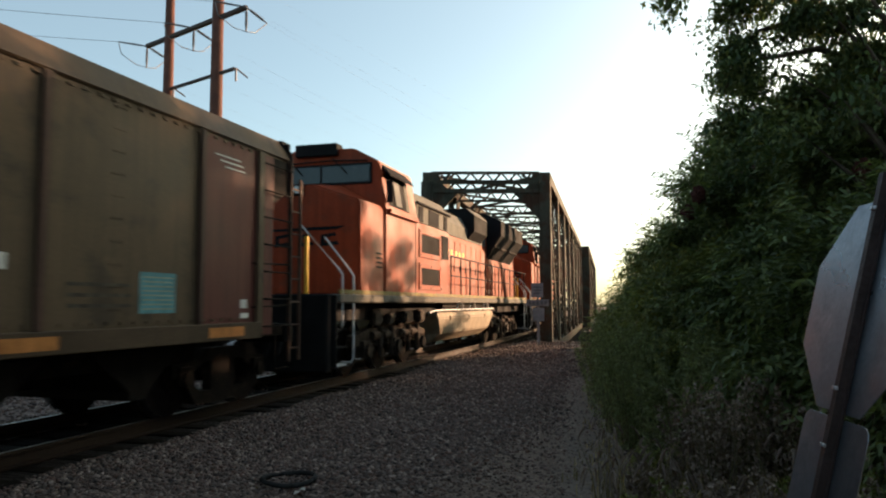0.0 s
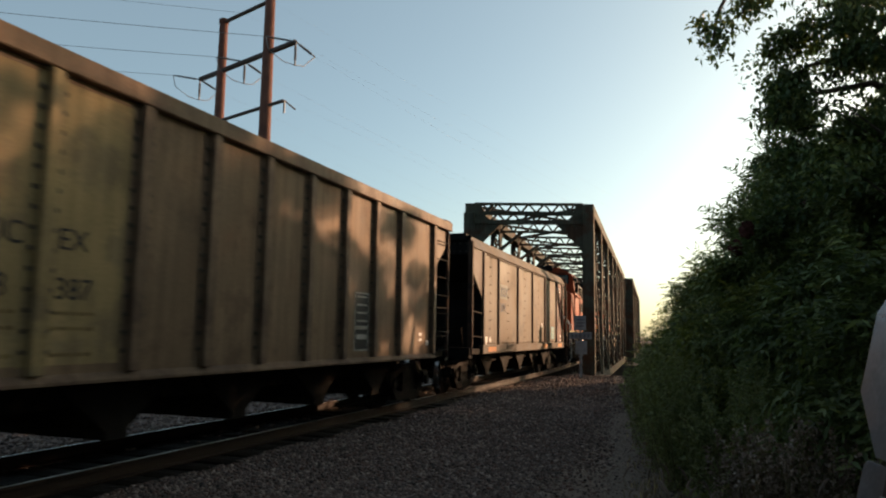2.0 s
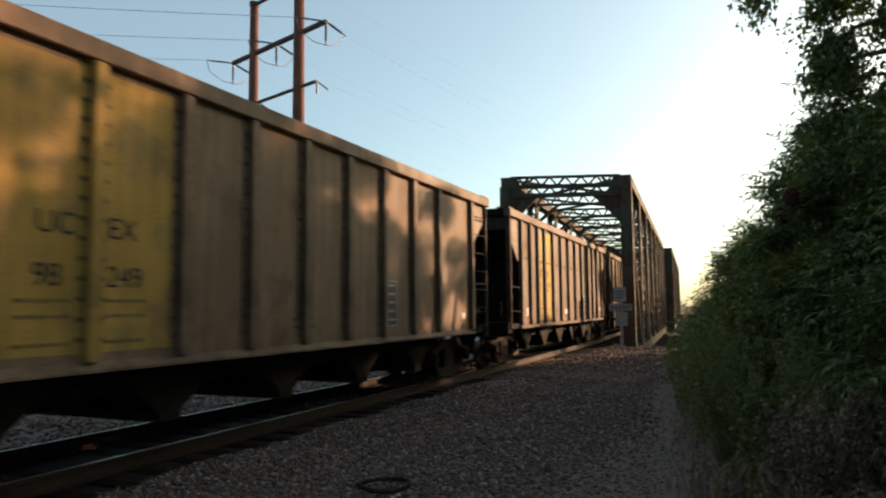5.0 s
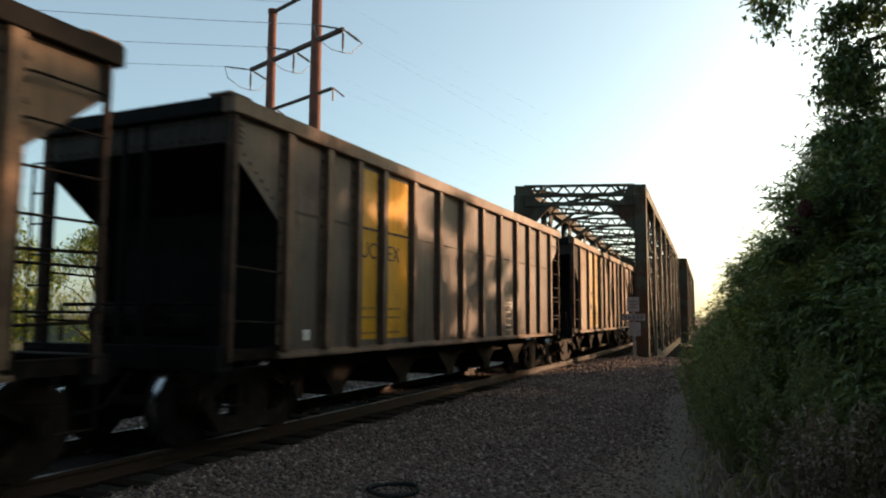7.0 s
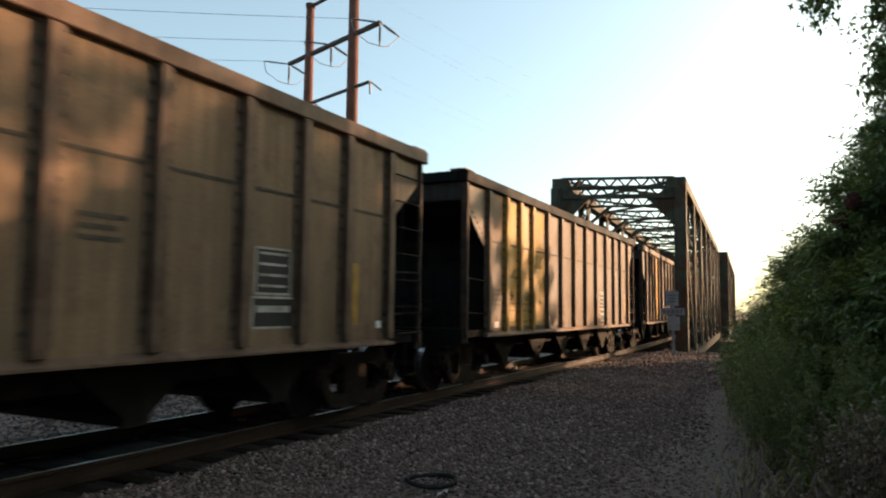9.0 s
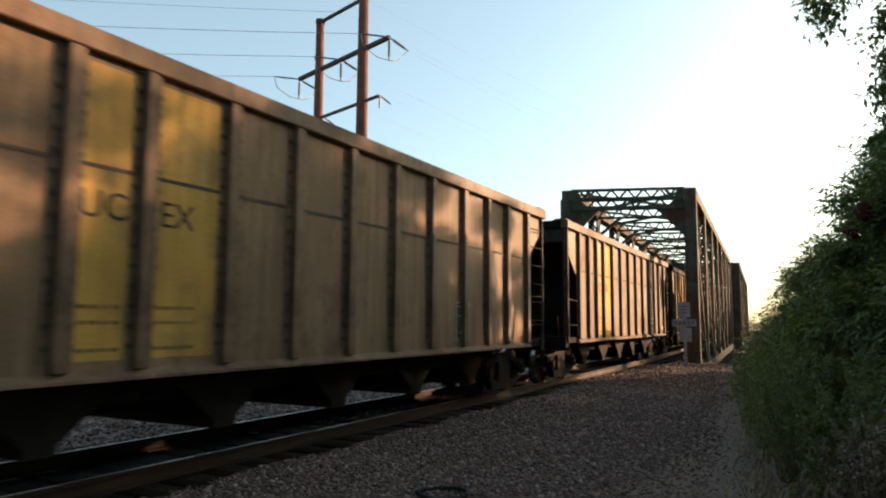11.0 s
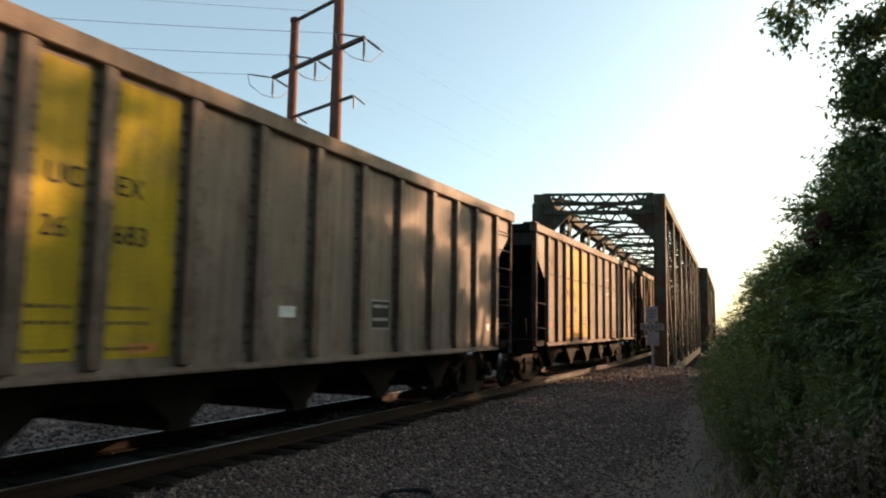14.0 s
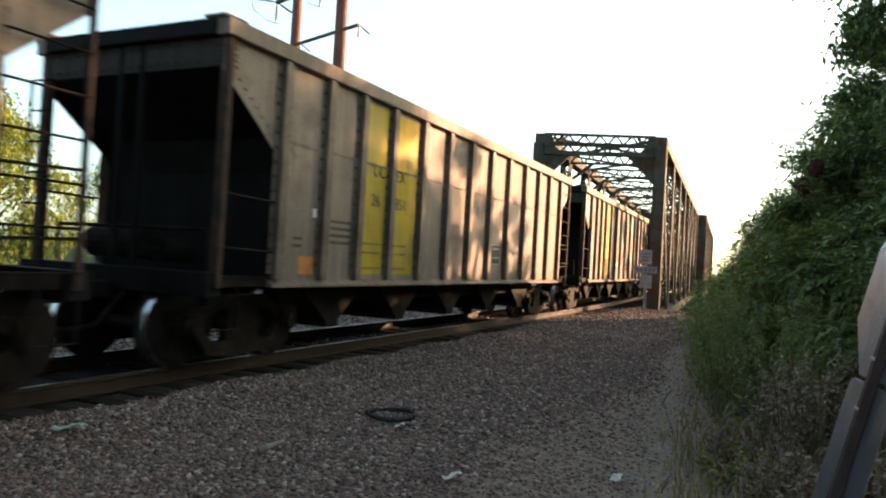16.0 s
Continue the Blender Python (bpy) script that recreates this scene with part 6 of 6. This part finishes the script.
for i, (x, y, h, rx, ry, n, mat) in enumerate([
        (9.2, 8.1, 3.1, 1.2, 1.4, 22000, "leaf_dark"), (9.6, 11.6, 5.2, 2.1, 1.7, 56000, "leaf_dark"), (8.75, 12.3, 5.2, 1.0, 1.2, 26000, "leaf_dark"), (8.1, 11.9, 2.8, 1.2, 1.3, 20000, "leaf_mid"),
        (8.8, 13.9, 4.7, 1.5, 1.6, 28000, "leaf_dark"), (8.7, 17.0, 5.0, 1.6, 1.7, 26000, "leaf_dark"), (7.45, 15.0, 2.5, 1.1, 1.5, 15000, "leaf_mid"),
        (7.95, 20.2, 4.5, 1.5, 1.7, 20000, "leaf_dark"), (6.85, 18.9, 2.0, .9, 1.5, 10000, "leaf_mid"), (7.35, 23.8, 3.9, 1.4, 1.8, 22000, "leaf_mid"),
        (6.65, 27.5, 3.3, 1.4, 1.7, 13000, "leaf_mid"), (5.8, 24.7, 1.55, .8, 1.5, 7000, "leaf_mid"), (6.4, 32.0, 2.2, 1.4, 1.7, 9000, "leaf_mid"),
        (10.3, 10.6, 4.3, 1.6, 1.5, 26000, "leaf_dark"), (9.9, 6.6, 2.7, 1.3, 1.2, 14000, "leaf_dark")]):
    make_shrub(DK if mat == "leaf_dark" else "mid-green leafy shrub at the edge of the path", x, y, h, rx, ry, n, 30 + i, M[mat], .130, .29, .9, clumps=40)
for i, (x, y, h, r, k) in enumerate([(6.8, 9.6, 1.80, .30, 24), (6.65, 10.7, 1.75, .30, 22), (7.15, 8.95, 1.30, .26, 15), (6.45, 12.3, 1.6, .4, 28), (6.2, 14.2, 1.35, .4, 24), (6.1, 16.6, 1.25, .5, 22), (7.55, 9.15, 1.6, .4, 26)]):
    make_weed("tall feathery green weeds beside the path", x, y, h, r, k, 60 + i, M["leaf_weed"], .10, 170, .14)
for i, (x, y, h, r, k) in enumerate([(7.85, 7.1, 1.15, .5, 60), (8.4, 7.6, 1.15, .45, 44), (7.5, 7.7, .90, .35, 36), (7.6, 5.9, .50, .5, 44), (6.95, 6.9, .45, .22, 22), (8.3, 5.6, .60, .5, 40)]):
    make_weed("dried grey-brown weeds in seed", x, y, h, r, k, 75 + i, M["leaf_dry"], .048, 85, .5, "dry_weed_clump")
for i, (x, y, h, r, k) in enumerate([(7.15, 6.3, .40, .30, 16), (8.3, 6.2, .42, .4, 16), (7.0, 7.9, .40, .25, 12), (9.0, 5.8, .6, .5, 20)]):
    make_weed("low broad-leaved green weeds", x, y, h, r, k, 85 + i, M["leaf_fresh"], .075, 40, .5)
def make_foxtails(label, x, y, r, count, h, seed):
    """Arching grass stems, each with a fat bristly head that hangs over."""
    rg = np.random.default_rng(seed)
    t = thing("foxtail_grass", label, "grass", "trackside weeds", m=pose(x, y, gz(x, y)))
    stems, heads = B(), B()
    for k in range(count):
        a, q, d = rg.random() * 6.283, r * math.sqrt(rg.random()), rg.random() * 6.283
        b = Vector((math.cos(a) * q, math.sin(a) * q, -.02))
        hh, way = h * (.6 + .5 * rg.random()), Vector((math.cos(d), math.sin(d), 0))
        pts = [b, b + Vector((0, 0, .55 * hh)) + way * .05 * hh, b + Vector((0, 0, .92 * hh)) + way * .16 * hh, b + Vector((0, 0, hh)) + way * .28 * hh]
        tube(stems, pts, [.003, .003, .002, .002], 4)
        e = [pts[3] + way * .02 * i - Vector((0, 0, .006 * i * i)) for i in range(6)]
        tube(heads, e, [.003, .010, .012, .011, .008, .002], 6)
    tagged(part("stem_mass", stems, M["grass"], t), kind="stuff")
    tagged(part("seed_heads", heads, M["leaf_dry"], t), kind="stuff")


rgg = np.random.default_rng(9)
spots = [(6.8 + rgg.random() * 2.6, 4.2 + rgg.random() * 3.8) for _ in range(80)] + [(7.9 + rgg.random() * 1.6, 2.0 + rgg.random() * 2.4) for _ in range(25)]
make_grass("path_grass", "long half-dry grass at the foot of the weeds", spots, 34, 5, .32)
for i, (x, y, r, n, h) in enumerate([(6.75, 6.7, .25, 22, .55), (7.15, 6.9, .3, 26, .60), (6.65, 7.6, .2, 14, .60), (7.9, 5.6, .4, 22, .50), (8.5, 6.6, .35, 20, .65), (6.9, 5.7, .3, 14, .35)]):
    make_foxtails("half-dry foxtail grass with pale arching heads", x, y, r, n, h, 95 + i)
make_grass("path_grass", "short dry grass along the edge of the path", [(6.55 + rgg.normal() * .14 - .036 * (y - 7), y) for y in np.arange(6.4, 27, .4)], 30, 6, .14)
for i, (x, y, z) in enumerate([(7.76, 11.55, 3.10), (7.60, 11.75, 2.84), (8.62, 11.5, 3.44), (9.55, 9.7, 3.05)]):
    bm = B()
    rg = random.Random(i)
    bmesh.ops.create_icosphere(bm, subdivisions=4, radius=.10)
    for v in bm.verts:
        u = v.co.z / .10
        v.co.z *= 1.35
        v.co.x *= 1 - .25 * u
        v.co.y *= 1 - .25 * u
        v.co += v.normal * (rg.uniform(-.012, .016) + .014 * math.sin(v.co.z * 45 + v.co.x * 60))
    ob = new("seed_head", mesh_of("seed_head", bm, M["berry"]))
    ob.location = (x, y, z)
    tagged(ob, "dark red sumac seed cone among the leaves", "seed head", "seed heads")

make_weed("dead brown stalk with withered leaves at its foot", 6.54, 7.15, .85, .05, 3, 92, M["leaf_dry"], .05, 24, .3, "dead_weed")

# sunlit trees behind the train and the far woods
for i, (x, y, h, r) in enumerate([(-15, 4, 6.2, 2.4), (-17, 8.5, 6.0, 2.5), (-16, 13.5, 6.8, 2.6), (-20, 0, 6.5, 2.6), (-22, 18, 7.2, 2.8), (-18, -5, 6.0, 2.5), (-24, 26, 6.5, 2.8), (-14, -1.0, 4.6, 2.0)]):
    make_tree("roadside_tree", "sunlit yellow-green tree behind the track", x, y, h, r, 9000, 110 + i, M["leaf_sun"], (0, 0), .04, .17, 60, .40)
# First four: unseen trees added to keep sun off low parts by the bridge.
for i, (x, y, h) in enumerate([(14.5, 46, 6.5), (15.5, 52, 7.5), (16.0, 58, 8.5), (16.5, 65, 9.0), (9.5, 62, 6.5), (12, 75, 7.0), (11, 95, 7.5), (14, 120, 9), (9, 46, 4.6)]):
    make_tree("far_tree", "far green tree beyond the bridge", x, y, h + (4.3 if 36 < y < 135 else 0), 3.4, 7000, 130 + i, M["leaf_mid"], (0, 0), .1, .24, 60, .6)

# ---- small things on the ground ----
ring = B()
tube(ring, [(math.cos(a) * .27 * (1 + .03 * math.sin(3 * a)), math.sin(a) * .27, .012 * math.sin(2 * a)) for a in np.linspace(0, 6.283, 41)], [.026] * 41, 8)
rb = new("rubber_ring", mesh_of("rubber_ring", ring, M["rubber"], True))
rb.location = (3.43, 6.74, gz(3.43, 6.74) + .05)
tagged(rb, "discarded black rubber ring lying on the ballast", "ring")


def scrap(name, label, x, y, w, d, h, mat, rz, seed):
    rg = random.Random(seed)
    bm = B()
    bmesh.ops.create_grid(bm, x_segments=6, y_segments=4, size=.5)
    for v in bm.verts:
        v.co.x = v.co.x * w * (1 + rg.uniform(-.1, .1))
        v.co.y = v.co.y * d * (1 + rg.uniform(-.2, .2)) * (1.25 - abs(v.co.x / w))
        v.co.z = h * (rg.random() + math.sin(v.co.x / w * 5))
    bmesh.ops.solidify(bm, geom=bm.faces[:], thickness=.004)
    ob = new(name, mesh_of(name, bm, M[mat]))
    ob.matrix_basis = pose(x, y, gz(x, y) + .06, rg.uniform(-5, 5), rg.uniform(-5, 5), rz)
    tagged(ob, label, name.split("_")[-1])


scrap("plastic_sheet", "crumpled pale green plastic sheet on the ballast", 1.91, 3.81, .30, .11, .02, "plastic_green", 25, 1)
scrap("paper_scrap", "small white scrap beside the rubber ring", 3.77, 6.35, .11, .08, .02, "paper", 10, 2)
scrap("paper_scrap", "pale flattened scrap on the gravel", 5.0, 5.0, .16, .07, .02, "paper", 30, 3)
scrap("paper_scrap", "small pale scrap at the edge of the weeds", 6.15, 5.95, .12, .09, .02, "paper", 60, 4)
stick = B()
tube(stick, [(0, 0, 0), (.03, .08, .02), (.07, .17, .04), (.08, .25, .05)], [.040, .030, .022, .015], 7)
so = new("broken_stick", mesh_of("broken_stick", stick, M["drywood"], True))
so.matrix_basis = pose(3.28, 4.66, gz(3.28, 4.66) + .05)
tagged(so, "bleached broken stick lying on the ballast", "stick")

# ---- movement ----
Y0, V, ACC = 10.991, 10.762, -0.0008


def run(t):
    return V * t + ACC * t * t


def motions():
    steps = [i * 0.5 for i in range(33)]
    for i, c in enumerate(CARS):
        walk(c, [(t, riding(Y0 + run(t) - L * (i + 1), 1.92, L - 1.92)) for t in steps])
    for i, c in enumerate(LOCOS):
        walk(c, [(t, riding(Y0 + run(t) + LL * i - .05, 4.75, LL - 4.75)) for t in steps])
    fine = [i / 15 for i in range(241)]
    for w, d, r in WHEELS:
        walk(w, [(t, pose(0, d, r, -math.degrees(run(t) / r))) for t in fine])


motions()
